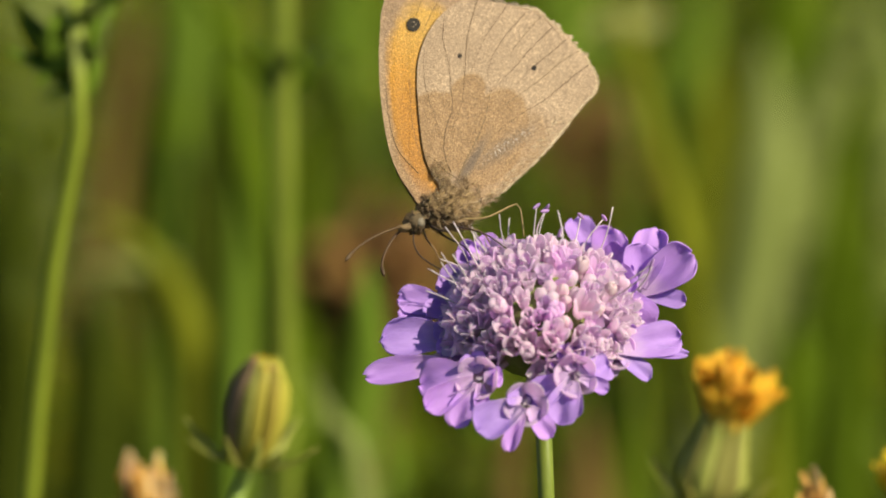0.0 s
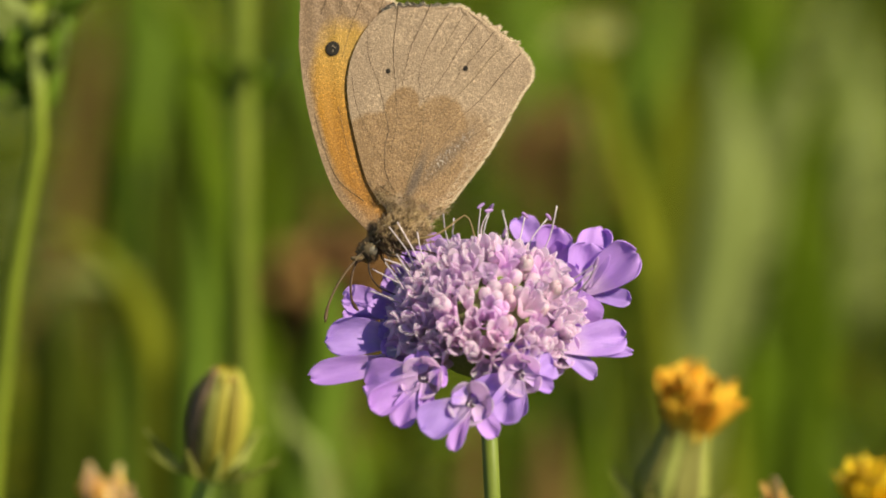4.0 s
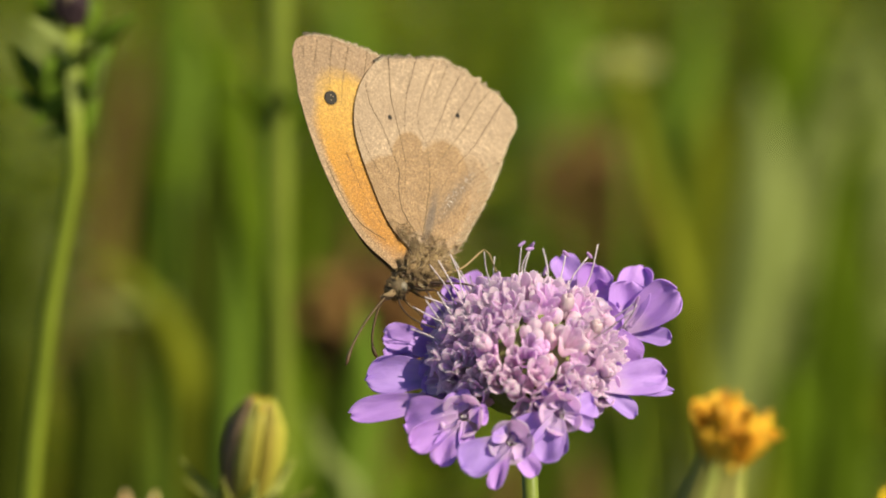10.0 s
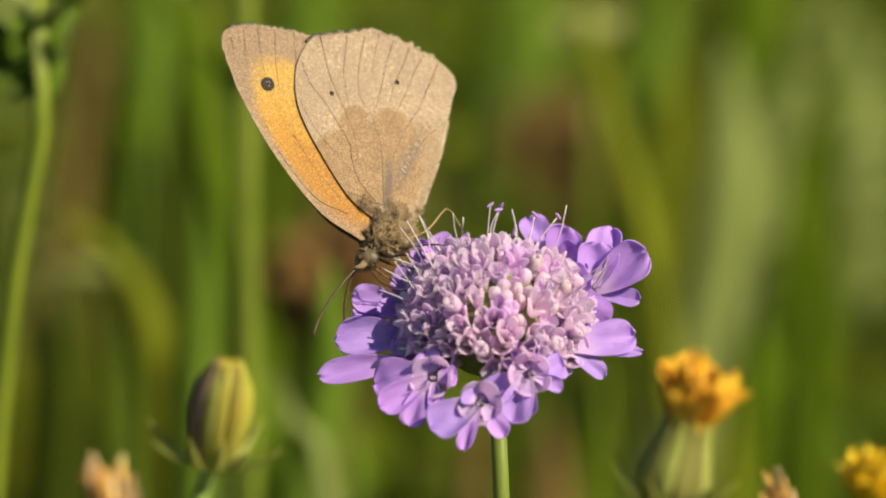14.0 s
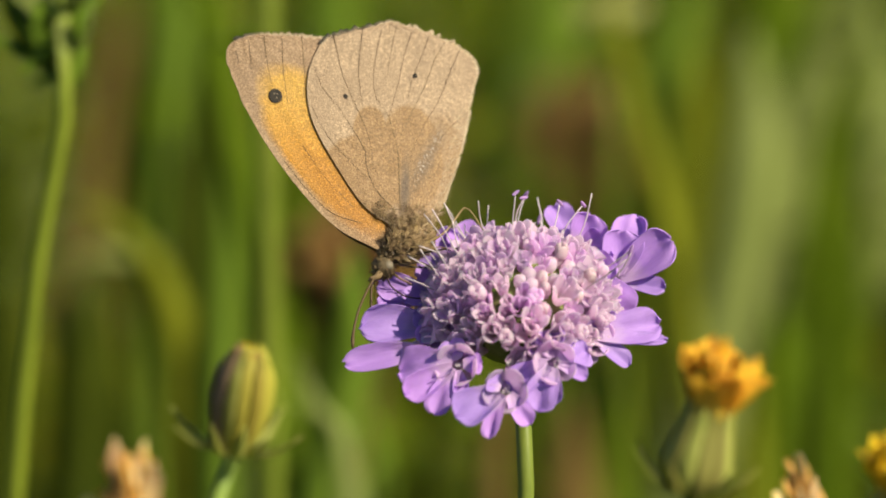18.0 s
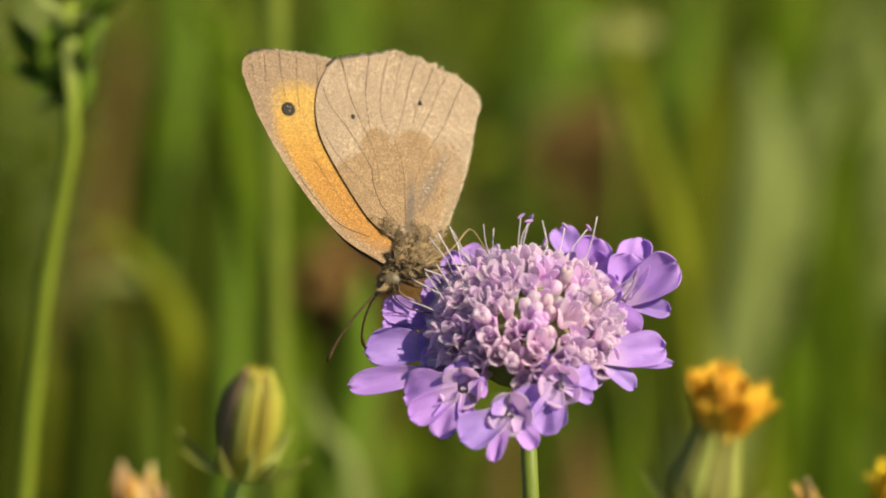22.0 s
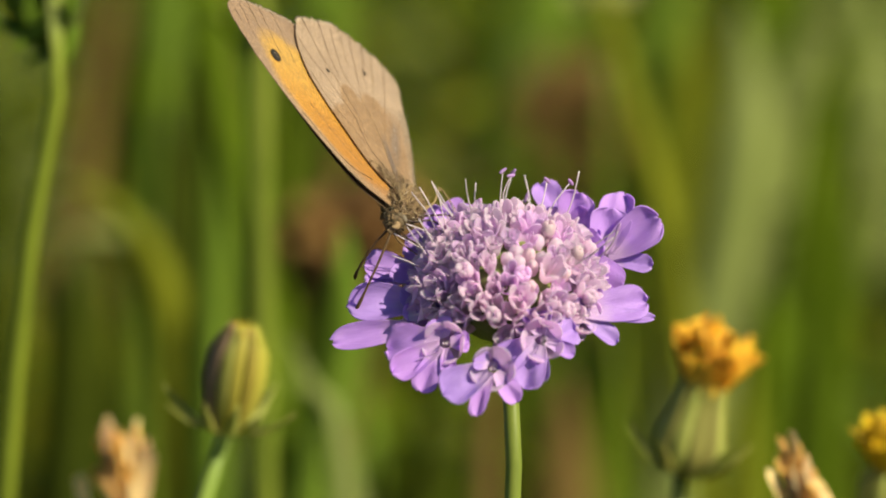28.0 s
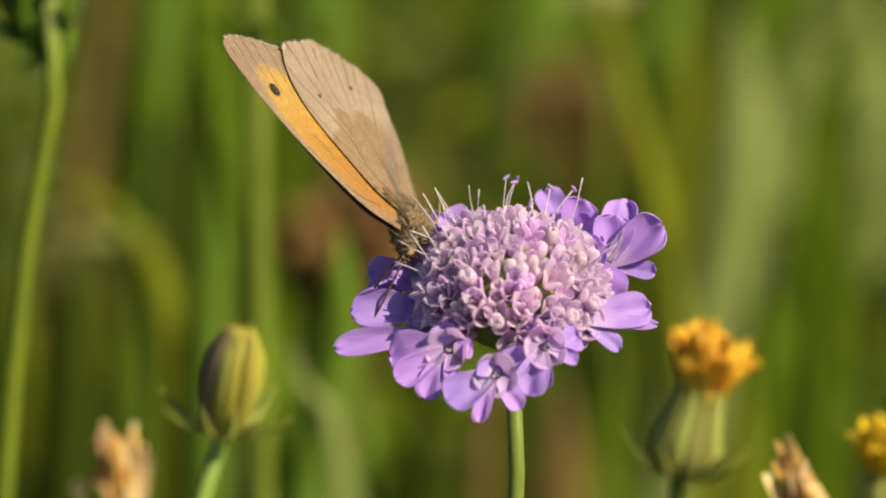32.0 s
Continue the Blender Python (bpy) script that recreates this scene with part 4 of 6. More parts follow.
# ---------------------------------------------------------------- yellow composite flowers in all stages
def strap(length, width, bend, twist, seed):
    f0 = petal_shape(length, width, 0.8, 0.15, 0, 0.02, seed, 0.6)

    def f(u, v):
        p = f0(u, v)
        t = p.y / length
        y, z = p.y * (1 - 0.25 * abs(bend) * t), p.z + bend * length * t * t
        c, s = math.cos(twist * t), math.sin(twist * t)
        return Vector((p.x * c - z * s * 0.3, y, z + p.x * s))
    return f


def head_plant(name, label, base, stem_pts, tilt, stage, seed, size=1.0):
    """A stalk with one composite head: closed bud, fading orange flower, yellow flower or withered."""
    rnd = random.Random(seed)
    ob = thing(name, label, "flower", Matrix.Translation(base))
    bm = bmesh.new()
    line = spline([Vector(p) - Vector(base) for p in stem_pts], 18)
    tube(bm, line, [0.00085 * size + 0.0001 * (i > 14) for i in range(18)], 9)
    part("stem", bm, STEM, ob)
    hm = Matrix.Translation(line[-1]) @ pose(0, 0, 0, *tilt)
    hh = {"bud": 0.0128, "orange": 0.0114, "yellow": 0.0095, "dry": 0.0050, "bunch": 0.0046}[stage] * size
    rr = {"bud": 0.0034, "orange": 0.0041, "yellow": 0.0034, "dry": 0.0030, "bunch": 0.0056}[stage] * size
    prof = [(0.0, 0.35), (0.12, 0.72), (0.3, 0.94), (0.55, 1.0), (0.8, 0.86), (1.0, 0.52)]
    if stage == "orange":
        prof = [(0.0, 0.50), (0.15, 0.90), (0.35, 1.0), (0.6, 0.84), (0.85, 0.66), (1.0, 0.62)]
    if stage == "bud":
        prof = [(0.0, 0.30), (0.12, 0.58), (0.3, 0.86), (0.55, 1.0), (0.8, 0.88), (1.0, 0.46)]
    withered = stage in ("dry", "bunch")
    if withered:
        prof = [(0.0, 0.45), (0.15, 0.8), (0.4, 0.95), (0.8, 1.0), (1.0, 0.9)]
    bm = bmesh.new()
    tube(bm, [(0, 0, hh * z) for z, _ in prof], [rr * 0.88 * r for _, r in prof], 14)
    inv = part("involucre", bm, STRAW if withered else BRACT_GREEN if stage == "orange" else BRACT, ob, m=hm)
    count = 0 if withered else 13
    for k in range(count):  # bracts lie on the cup like staves
        a = 2 * math.pi * k / count + rnd.uniform(-0.06, 0.06)
        wide = 2 * math.pi * rr / count * (rnd.uniform(0.95, 1.2) if stage == "orange" else rnd.uniform(0.8, 1.1))

        def stave(u, v, a=a, wide=wide):
            z = u * 1.04
            i = max(j for j in range(len(prof)) if prof[j][0] <= min(z, 0.999))
            z0, r0 = prof[i]
            z1, r1 = prof[min(i + 1, len(prof) - 1)]
            r = rr * (r0 + (r1 - r0) * (z - z0) / max(z1 - z0, 0.01)) + 0.0001
            w = wide * min(1, 3 * (1.08 - u)) * (0.6 + 0.4 * min(1, 4 * u))
            bulge = 0.16 * wide * (1 - (2 * v - 1) ** 2)
            b = a + (v - 0.5) * w / rr
            return Vector(((r + bulge) * math.cos(b), (r + bulge) * math.sin(b), hh * z))
        bm = bmesh.new()
        sheet(bm, stave, 8, 3, 0.00012)
        shade = STRAW if withered else BRACT_GREEN
        # brown bracts away from the sun, their colour adding to the shade there
        if stage == "orange" and k == 6:
            shade = BRACT_DARK
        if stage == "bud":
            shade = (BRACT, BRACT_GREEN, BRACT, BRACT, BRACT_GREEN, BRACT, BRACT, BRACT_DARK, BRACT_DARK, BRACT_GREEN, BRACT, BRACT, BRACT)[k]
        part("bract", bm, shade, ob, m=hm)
    for k in range(9):  # loose outer bracts spread at the foot of the cup
        a = 2 * math.pi * k / 9 + rnd.uniform(-0.25, 0.25)
        d = Vector((math.cos(a), math.sin(a), 0))
        l = rnd.uniform(0.0052, 0.0072) * size
        bm = bmesh.new()
        up = rnd.uniform(0.4, 1.0)
        blade(bm, [d * rr * 0.4, d * (rr * 0.5 + l * 0.5) + Vector((0, 0, l * up * 0.25)), d * (rr * 0.5 + l) + Vector((0, 0, l * up))], 0.0015 * size, th=0.00015, rows=6, face=Vector((0, 0, 1)))
        part("outer_bract", bm, BRACT_GREEN, ob, m=hm)
    if stage == "dry":  # loose rays that have dropped sideways
        for x, z, tip in ((-0.0062, 0.0010, -95), (-0.0058, 0.0062, 60), (-0.0066, 0.0046, -60)):
            bm = bmesh.new()
            sheet(bm, strap(0.0052 * size, 0.0017 * size, 0.1, 0.6, tip), 7, 3, 0.00012)
            part("loose_ray", bm, STRAW_PALE, ob, m=hm @ pose(x, 0, z, tip, 0, 10))
    if stage == "bud":
        for k in range(7):
            a = 2 * math.pi * k / 7
            bm = bmesh.new()
            sheet(bm, strap(0.0035 * size, 0.0017 * size, 0.1, 0.2, k), 6, 3, 0.00012)
            part("ray_floret", bm, YELLOW if k % 3 else TAN, ob, m=hm @ pose(0.0013 * math.cos(a), 0.0013 * math.sin(a), hh * 0.74, 0, 0, math.degrees(a) - 90) @ pose(0, 0, 0, 78, 0, 0))
    else:
        n, l, w, mat = {"orange": (170, 0.0090, 0.0016, ORANGE), "yellow": (140, 0.0074, 0.0018, YELLOW), "dry": (110, 0.0140, 0.0011, STRAW), "bunch": (96, 0.0146, 0.0015, STRAW)}[stage]
        for k in range(n):
            a = k * 2.39996
            q = math.sqrt((k + 0.5) / n)
            bm = bmesh.new()
            sheet(bm, strap(l * size * (1.12 - 0.3 * q if stage == "orange" else 1.0) * (rnd.uniform(0.78, 1.10) * (1.08 - 0.50 * q) if stage == "bunch" else (0.66 + 0.45 * rnd.random() ** 1.3) * (1.10 - 0.30 * q) if withered else rnd.uniform(0.65, 1.12)), w * size * rnd.uniform(0.7, 1.2), rnd.uniform(-0.14, 0.14) if withered else rnd.uniform(-0.25, 0.35), rnd.uniform(-1.5, 1.5), k), 7, 3, 0.00012)
            open_deg = {"orange": 97 - 32 * q, "yellow": 89 - 31 * q, "dry": 90 - 6 * q, "bunch": 91 + 17 * q}[stage] + rnd.uniform(-4, 4) * (2 if withered else 3)
            part("ray_floret", bm, (mat, STRAW_PALE, mat, STRAW_PALE, STRAW_PALE, mat, TAN)[k % 7] if withered else mat, ob, m=hm @ pose(rr * (0.85 if stage == "bunch" else 0.55) * q * math.cos(a), rr * (0.85 if stage == "bunch" else 0.55) * q * math.sin(a), hh * (0.5 if withered else 0.88), 0, 0, math.degrees(a) - 90) @ pose(0, 0, 0, open_deg, 0, rnd.uniform(-15, 15)))
    return ob


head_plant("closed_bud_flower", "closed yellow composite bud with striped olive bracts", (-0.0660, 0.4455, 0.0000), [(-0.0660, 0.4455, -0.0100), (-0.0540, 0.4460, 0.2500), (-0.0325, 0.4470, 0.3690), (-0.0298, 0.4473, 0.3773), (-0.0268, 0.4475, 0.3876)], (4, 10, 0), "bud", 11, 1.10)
head_plant("fading_flower", "fading orange composite flower with green bracts", (0.0250, 0.4558, 0.0000), [(0.0250, 0.4558, -0.0100), (0.0285, 0.4578, 0.2500), (0.0316, 0.4598, 0.3715), (0.0328, 0.4608, 0.3780)], (-6, 14, 0), "orange", 12, 1.08)
head_plant("yellow_flower", "bright yellow composite flower on a dark stalk", (0.0500, 0.4557, 0.0000), [(0.0500, 0.4557, -0.0100), (0.0547, 0.4577, 0.2500), (0.0585, 0.4597, 0.3640), (0.0592, 0.4609, 0.3698)], (0, 8, 0), "yellow", 13, 1.0)
head_plant("withered_flower", "withered tan composite flower head, dried up", (-0.0390, 0.4740, 0.0000), [(-0.0390, 0.4740, -0.0100), (-0.0397, 0.4760, 0.2500), (-0.0402, 0.4780, 0.3540), (-0.0413, 0.4796, 0.3615)], (0, -9, 0), "dry", 14, 1.1)
head_plant("withered_flower", "withered tan composite flower head, bent over", (0.0560, 0.4374, 0.0000), [(0.0560, 0.4374, -0.0100), (0.0553, 0.4394, 0.2500), (0.0525, 0.4414, 0.3625), (0.0505, 0.4425, 0.3695)], (0, -18, 0), "bunch", 15, 1.1)

# ---------------------------------------------------------------- the scabious
SCABIOUS_AT = Vector((0.0, 0.385, 0.0))
scabious = thing("scabious_flower", "violet scabious in full bloom on a thin green stalk", "flower", Matrix.Translation(SCABIOUS_AT))
HEAD = Vector((0.0084, 0.3899, 0.4195)) - SCABIOUS_AT
AXIS = Vector((-0.02, -0.36, 0.90)).normalized()
HM = frame_of(HEAD, AXIS, (1, 0, 0))  # x to the right, y to the back, z along the head's axis

bm = bmesh.new()
tube(bm, spline([(0, 0, -0.01), (0.004, 0.0, 0.22), (0.0086, 0.0012, 0.385), (0.0097, 0.0022, 0.405), HEAD - AXIS * 0.0035], 24), 0.00092, 10)
part("stem", bm, STEM, scabious)
bm = bmesh.new()
bobble(bm, (0, 0, 0.0006), 0.0074, 0.0074, 0.0061, 20, 12)
part("receptacle", bm, THROAT, scabious, m=HM)


def cup_shape(r, h, lobes, flare, depth, seed):
    """f(u, v) of a funnel whose rim is cut into rounded lobes."""
    rn = random.Random(seed)
    big = [rn.uniform(0.75, 1.25) for _ in range(lobes)]
    lean = [rn.uniform(-0.25, 0.35) for _ in range(lobes)]
    ph = rn.uniform(0, 6.28)

    def f(u, v):
        a = 6.2832 * v
        q = (a / 6.2832 * lobes) % lobes
        k = int(q)
        t = math.sin(math.pi * (q - k)) ** 0.7
        rim = (1 - depth) + depth * t * big[k]
        z = h * u * (0.55 * (1 - u) + u * rim + 0.45 * (1 - u))
        w = r * (0.26 + (0.74 + flare * u * t) * u ** 0.85) * (1 + 0.10 * lean[k] * t * u)
        return Vector((w * math.cos(a + ph), w * math.sin(a + ph), z))
    return f


def bud_shape(r, h, lobes, seed):
    """f(u, v) of a closed floret: a short neck under a round head with creases between the lobes."""
    ph = random.Random(seed).uniform(0, 6.28)

    def f(u, v):
        a = 6.2832 * v
        if u < 0.35:
            w, z = r * (0.45 + 0.35 * (u / 0.35) ** 2), h * 0.5 * u / 0.35
        else:
            b = (u - 0.35) / 0.65 * 2.1 - 0.53
            w, z = r * math.cos(b) ** 0.8, h * (0.5 + 0.33 * (math.sin(b) + 0.5))
        crease = 1 - 0.42 * max(0, u - 0.3) * abs(math.cos(0.5 * lobes * a)) ** 5
        return Vector((w * crease * math.cos(a + ph), w * crease * math.sin(a + ph), z))
    return f


def pearl_floret(r, lobes, spread, material, seed, h=0.0030):
    """A half-open floret: a short tube under a ring of plump rounded lobes."""
    bm = bmesh.new()
    rn = random.Random(seed + 9)
    tube(bm, [(0, 0, 0), (0, 0, h * 0.4), (0, 0, h * 0.75)], [r * 0.4, r * 0.55, r * 0.62], 9)
    for k in range(lobes):
        a = 6.2832 * k / lobes + rn.uniform(-0.15, 0.15)
        big = rn.uniform(0.85, 1.15)
        turn = (Matrix.Rotation(a, 3, "Z") @ Matrix.Rotation(radians(spread + rn.uniform(-10, 10)), 3, "Y"))
        at = Vector((math.cos(a), math.sin(a), 0)) * r * (0.48 + 0.008 * spread) + Vector((0, 0, h * (0.86 + rn.uniform(-0.05, 0.05))))
        bobble(bm, at, r * 0.40 * big, r * 0.78 * big, r * 0.92 * big, 11, 8, turn)
    bobble(bm, (0, 0, h * 0.88), r * 0.5, r * 0.5, r * 0.5, 9, 6)
    me = bpy.data.meshes.new("floret")
    bm.to_mesh(me)
    bm.free()
    me.materials.append(material)
    me.polygons.foreach_set("use_smooth", [True] * len(me.polygons))
    return me


def goblet(r, lobes, flare, material, seed):
    """An open floret: a smooth round goblet with a shallowly lobed rim and a filament or two."""
    bm = bmesh.new()
    rn = random.Random(seed)
    sheet(bm, cup_shape(r, 0.0031, lobes, flare, 0.30, seed), 9, lobes * 6, 0.00016)
    for k in range(2):
        d = Vector((rn.uniform(-0.25, 0.25), rn.uniform(-0.25, 0.25), 1)).normalized()
        tube(bm, [(0, 0, 0.001), d * 0.0024, d * rn.uniform(0.0026, 0.0035)], 0.00008, 4)
    me = bpy.data.meshes.new("floret")
    bm.to_mesh(me)
    bm.free()
    me.materials.append(material)
    me.polygons.foreach_set("use_smooth", [True] * len(me.polygons))
    return me


def floret_mesh(name, r, lobes, spread, material, seed, h=0.0030):
    """A small floret: a round bud, or a cup whose rounded lobes spread by that many degrees."""
    bm = bmesh.new()
    rn = random.Random(seed + 5)
    if not spread:
        film_sheet(bm, bud_shape(r, h, lobes, seed), 10, lobes * 5)
    else:
        tube(bm, [(0, 0, 0), (0, 0, h * 0.4), (0, 0, h * 0.62)], [r * 0.4, r * 0.55, r * 0.80], 10)
        for k in range(lobes):
            big = rn.uniform(0.85, 1.18)
            lobe = petal_shape(r * 1.20 * big, r * 1.50 * big, 0.50, 0.22, rn.uniform(0.05, 0.35), 0.04, seed + k, 0.62)
            m = pose(0, 0, h * 0.55, 0, 0, 360 / lobes * k + rn.uniform(-8, 8)) @ pose(0, r * 0.50, 0, 90 - spread + rn.uniform(-9, 9), rn.uniform(-10, 10), 0)
            film_sheet(bm, lambda u, v, m=m, lobe=lobe: m @ lobe(u, v), 7, 6)
        for k in range(rn.randrange(1, 3)):
            d = Vector((rn.uniform(-0.3, 0.3), rn.uniform(-0.3, 0.3), 1)).normalized()
            tube(bm, [(0, 0, h * 0.3), d * h * 0.8, d * h * rn.uniform(0.95, 1.15)], 0.00008, 4)
    me = bpy.data.meshes.new(name)
    bm.to_mesh(me)
    bm.free()
    me.materials.append(material)
    me.polygons.foreach_set("use_smooth", [True] * len(me.polygons))
    return me


BUDS = [floret_mesh("bud", r, n, 0, m, 3 + k, 0.0033) for k, (r, n, m) in enumerate(((0.00072, 4, CREAM), (0.00080, 4, PINK), (0.00074, 5, CREAM), (0.00084, 4, PINK)))]
PLUMP = [pearl_floret(r, n, a, m, 20 + k) for k, (r, n, a, m) in enumerate(((0.00086, 4, 4, PINK), (0.00092, 4, 10, PINK), (0.00084, 4, -4, CREAM), (0.00094, 4, 12, LILAC)))]
CUPS = [goblet(r, n, fl, m, 60 + k) for k, (r, n, fl, m) in enumerate(((0.00100, 5, 0.10, PINK), (0.00112, 5, 0.22, PINK), (0.00104, 4, 0.05, LILAC), (0.00118, 5, 0.30, LILAC), (0.00096, 4, 0.0, PINK)))]
SMALL = [floret_mesh("floret", r, n, a, m, 20 + k, 0.0031) for k, (r, n, a, m) in enumerate(((0.00092, 4, 8, PINK), (0.00098, 5, 16, PINK), (0.00090, 4, 3, PINK), (0.00104, 4, 20, LILAC), (0.00098, 5, 12, LILAC), (0.00102, 4, 24, PINK)))]
OPEN = [floret_mesh("floret", r, n, a, m, 40 + k, 0.0032) for k, (r, n, a, m) in enumerate(((0.00116, 5, 28, PINK), (0.00124, 5, 36, LILAC), (0.00114, 5, 22, PINK), (0.00122, 5, 32, LILAC), (0.00120, 5, 40, PINK), (0.00114, 5, 26, PINK)))]
rnd = random.Random(7)
MM = 0.001
DOME_R, DOME_H, COUNT = 0.0095, 0.0074, 214
for i in range(COUNT):
    s = (i + 0.5) / COUNT
    phi = math.acos(1 - 1.12 * s)
    a = i * 2.39996 + rnd.uniform(-0.16, 0.16)
    p = Vector((DOME_R * math.sin(phi) * math.cos(a), DOME_R * math.sin(phi) * math.sin(a), DOME_H * math.cos(phi)))
    out = Vector((p.x / DOME_R ** 2, p.y / DOME_R ** 2, p.z / DOME_H ** 2 + 30)).normalized()
    out = (out + Vector((rnd.uniform(-1, 1), rnd.uniform(-1, 1), 0)) * 0.16).normalized()
    young = (p - Vector((0.0024, -0.0030, 0.0064))).length / DOME_R  # the youngest buds sit a little off the pole
    if young < 0.20 or (young < 0.5 and rnd.random() < 0.25):
        me, nm, sink = BUDS[rnd.randrange(4)], "bud", 0.0026
    elif young < 0.92:
        me, nm, sink = rnd.choice(rnd.choice((SMALL, SMALL, CUPS, CUPS, CUPS, PLUMP))), "floret", 0.0019
    else:
        me, nm, sink = rnd.choice(rnd.choice((OPEN, CUPS))), "floret", 0.0019
    k = rnd.uniform(0.88, 1.15)
    if -4.0 * MM < p.x < -0.9 * MM and p.y < 0 and p.z < 1.6 * MM:
        continue  # a gap low on the front, where the green chaff shows
    share(nm, me, scabious, m=HM @ frame_of(p - out * (sink + rnd.uniform(-0.0004, 0.0004)), out) @ pose(0, 0, 0, 0, 0, rnd.uniform(0, 360)) @ Matrix.Diagonal((k, k, k * rnd.uniform(0.9, 1.15), 1)))

RIM = [floret_mesh("floret", r, 5, 44, m, 90 + k, 0.0034) for k, (r, m) in enumerate(((0.00165, MAUVE), (0.00180, LILAC), (0.00172, MAUVE)))]
for k in range(26):  # larger florets between the dome and the rays, left open at the front
    a = radians(360 / 26 * k + rnd.uniform(-5, 5))
    if 222 < math.degrees(a) % 360 < 318:
        continue
    out = (Vector((math.cos(a), math.sin(a), 0.32)) + Vector((0, -0.25, 0.1))).normalized()
    q = Vector((0.0082 * math.cos(a), 0.0082 * math.sin(a), rnd.uniform(-0.0012, 0.0008))) - out * 0.0010
    share("floret", RIM[k % 3], scabious, m=HM @ frame_of(q, out) @ pose(0, 0, 0, 0, 0, rnd.uniform(0, 360)))

PETALS = []
for k in range(7):
    flat_petal = petal_shape(0.0060, 0.0050, 0.66 + 0.02 * k, 0.16 + 0.09 * (k % 3), 0.14 * (k % 4 - 1.0), 0.06, k * 1.3, 0.42)

    def crinkled(u, v, k=k, flat_petal=flat_petal):
        p = flat_petal(u, v)
        q = 0.00042 * noise.noise(Vector((p.x * 420, p.y * 300, k * 7.3))) + 0.00016 * noise.noise(Vector((p.x * 1300, p.y * 700, k * 3.1)))
        edge = noise.noise(Vector((v * 5.0, k * 4.4, 0))) * 0.00022 * u ** 3
        return p + Vector((0, edge, q * min(1, 3 * u)))
    bm = bmesh.new()
    sheet(bm, crinkled, 16, 12, 0.00013)
    me = bpy.data.meshes.new("petal")
    bm.to_mesh(me)
    bm.free()
    me.materials.append(VIOLET)
    me.polygons.foreach_set("use_smooth", [True] * len(me.polygons))
    PETALS.append(me)
FACING = Vector((0.05, -0.60, 0.80))  # way in which the spread petals look


def ray_floret(centre, lobes, seed):
    """One of the large outer florets: a tube with a pale throat, large outer lobes and small inner ones; lobes give tip and width in mm."""
    rn = random.Random(seed)
    c = Vector(centre) * MM
    outward = Vector((c.x, c.y, 0)).normalized()
    m = HM @ frame_of(c, (outward * 0.55 + FACING).normalized())
    inv = m.inverted()
    bm = bmesh.new()
    root = inv @ HM @ Vector((c.x * 0.55, c.y * 0.55, -0.001))
    tube(bm, spline([root, root * 0.45 + Vector((0, 0, -0.0012)), (0, 0, -0.0012)], 6), 0.0005, 8)
    cup = cup_shape(0.0022, 0.0034, 5, 0.10, 0.42, seed)
    sheet(bm, lambda u, v: cup(u, v) + Vector((0, 0, -0.0022)), 8, 30, 0.00014)
    fl = part("ray_floret", bm, LILAC, scabious, m=m)
    for x, y, z, w in lobes:
        tip = Vector((x, y, z)) * MM
        d = tip.normalized()
        n = (FACING + Vector((rn.uniform(-0.25, 0.25), rn.uniform(-0.25, 0.25), rn.uniform(-0.2, 0.2)))).normalized()
        side = d.cross(n).normalized()
        n = side.cross(d)
        f = Matrix((side, d, n)).transposed().to_4x4()
        f.translation = c + d * 0.0006
        length = tip.length - 0.0004
        share("petal", PETALS[rn.randrange(7)], fl, m=inv @ HM @ f @ Matrix.Diagonal((w / 4.3, length / 0.006, min(length / 0.006, w / 4.3), 1)))
    for k in range(3):
        bm = bmesh.new()
        d = Vector((rn.uniform(-0.3, 0.3), rn.uniform(-0.3, 0.3), 1)).normalized()
        tube(bm, [(0, 0, 0), d * 0.0008, d * 0.0016 + Vector((0, 0.0003, 0))], 0.00007, 5)
        part("filament", bm, FILAMENT, fl)
    return fl


ray_floret((-9.4, 3.9, -0.6), [(-6.1, 0.1, 1.8, 2.9), (-6.2, -1.4, 0.0, 2.1), (-3.2, -3.2, 1.8, 2.5)], 60)
ray_floret((-9.0, -1.4, -1.0), [(-8.4, -0.9, 0.8, 3.9), (-2.5, 0.0, 1.8, 2.5), (-2.0, -3.1, 0.4, 2.2)], 61)
ray_floret((-9.6, -4.8, -1.6), [(-9.6, -0.9, -1.0, 2.7)], 62)
ray_floret((-6.9, -10.3, 0.2), [(-6.3, 0.4, -0.4, 4.0), (-5.6, -2.3, -2.2, 2.7), (-2.7, -3.8, -3.4, 2.5), (2.4, -0.2, 0.3, 2.1), (-0.7, 2.5, 1.0, 2.6), (0.2, -2.5, -2.6, 1.6)], 63)
ray_floret((-1.8, -14.0, -0.6), [(-5.2, -2.6, -1.6, 3.6), (-2.0, -4.1, -3.0, 1.7), (-1.6, 0.2, 1.2, 2.3), (2.5, -2.5, -2.4, 2.1)], 64)
ray_floret((3.5, -11.2, 1.0), [(-4.8, -2.0, -1.6, 3.0), (-2.0, -3.9, -3.2, 3.2), (-0.4, -2.3, -3.6, 1.9), (3.4, -0.4, -1.6, 1.5), (3.8, 2.3, -0.4, 2.9), (-0.3, 3.8, 1.2, 2.9), (-2.3, 3.5, 0.4, 2.1)], 65)
ray_floret((7.7, -5.7, 0.6), [(7.5, 1.4, 0.6, 3.6), (8.0, 0.4, -1.4, 1.6), (4.1, -2.0, -2.2, 2.1), (1.5, 3.0, 1.0, 2.7), (-2.3, 0.3, 1.0, 2.2), (-1.6, -3.0, -0.6, 1.9)], 66)
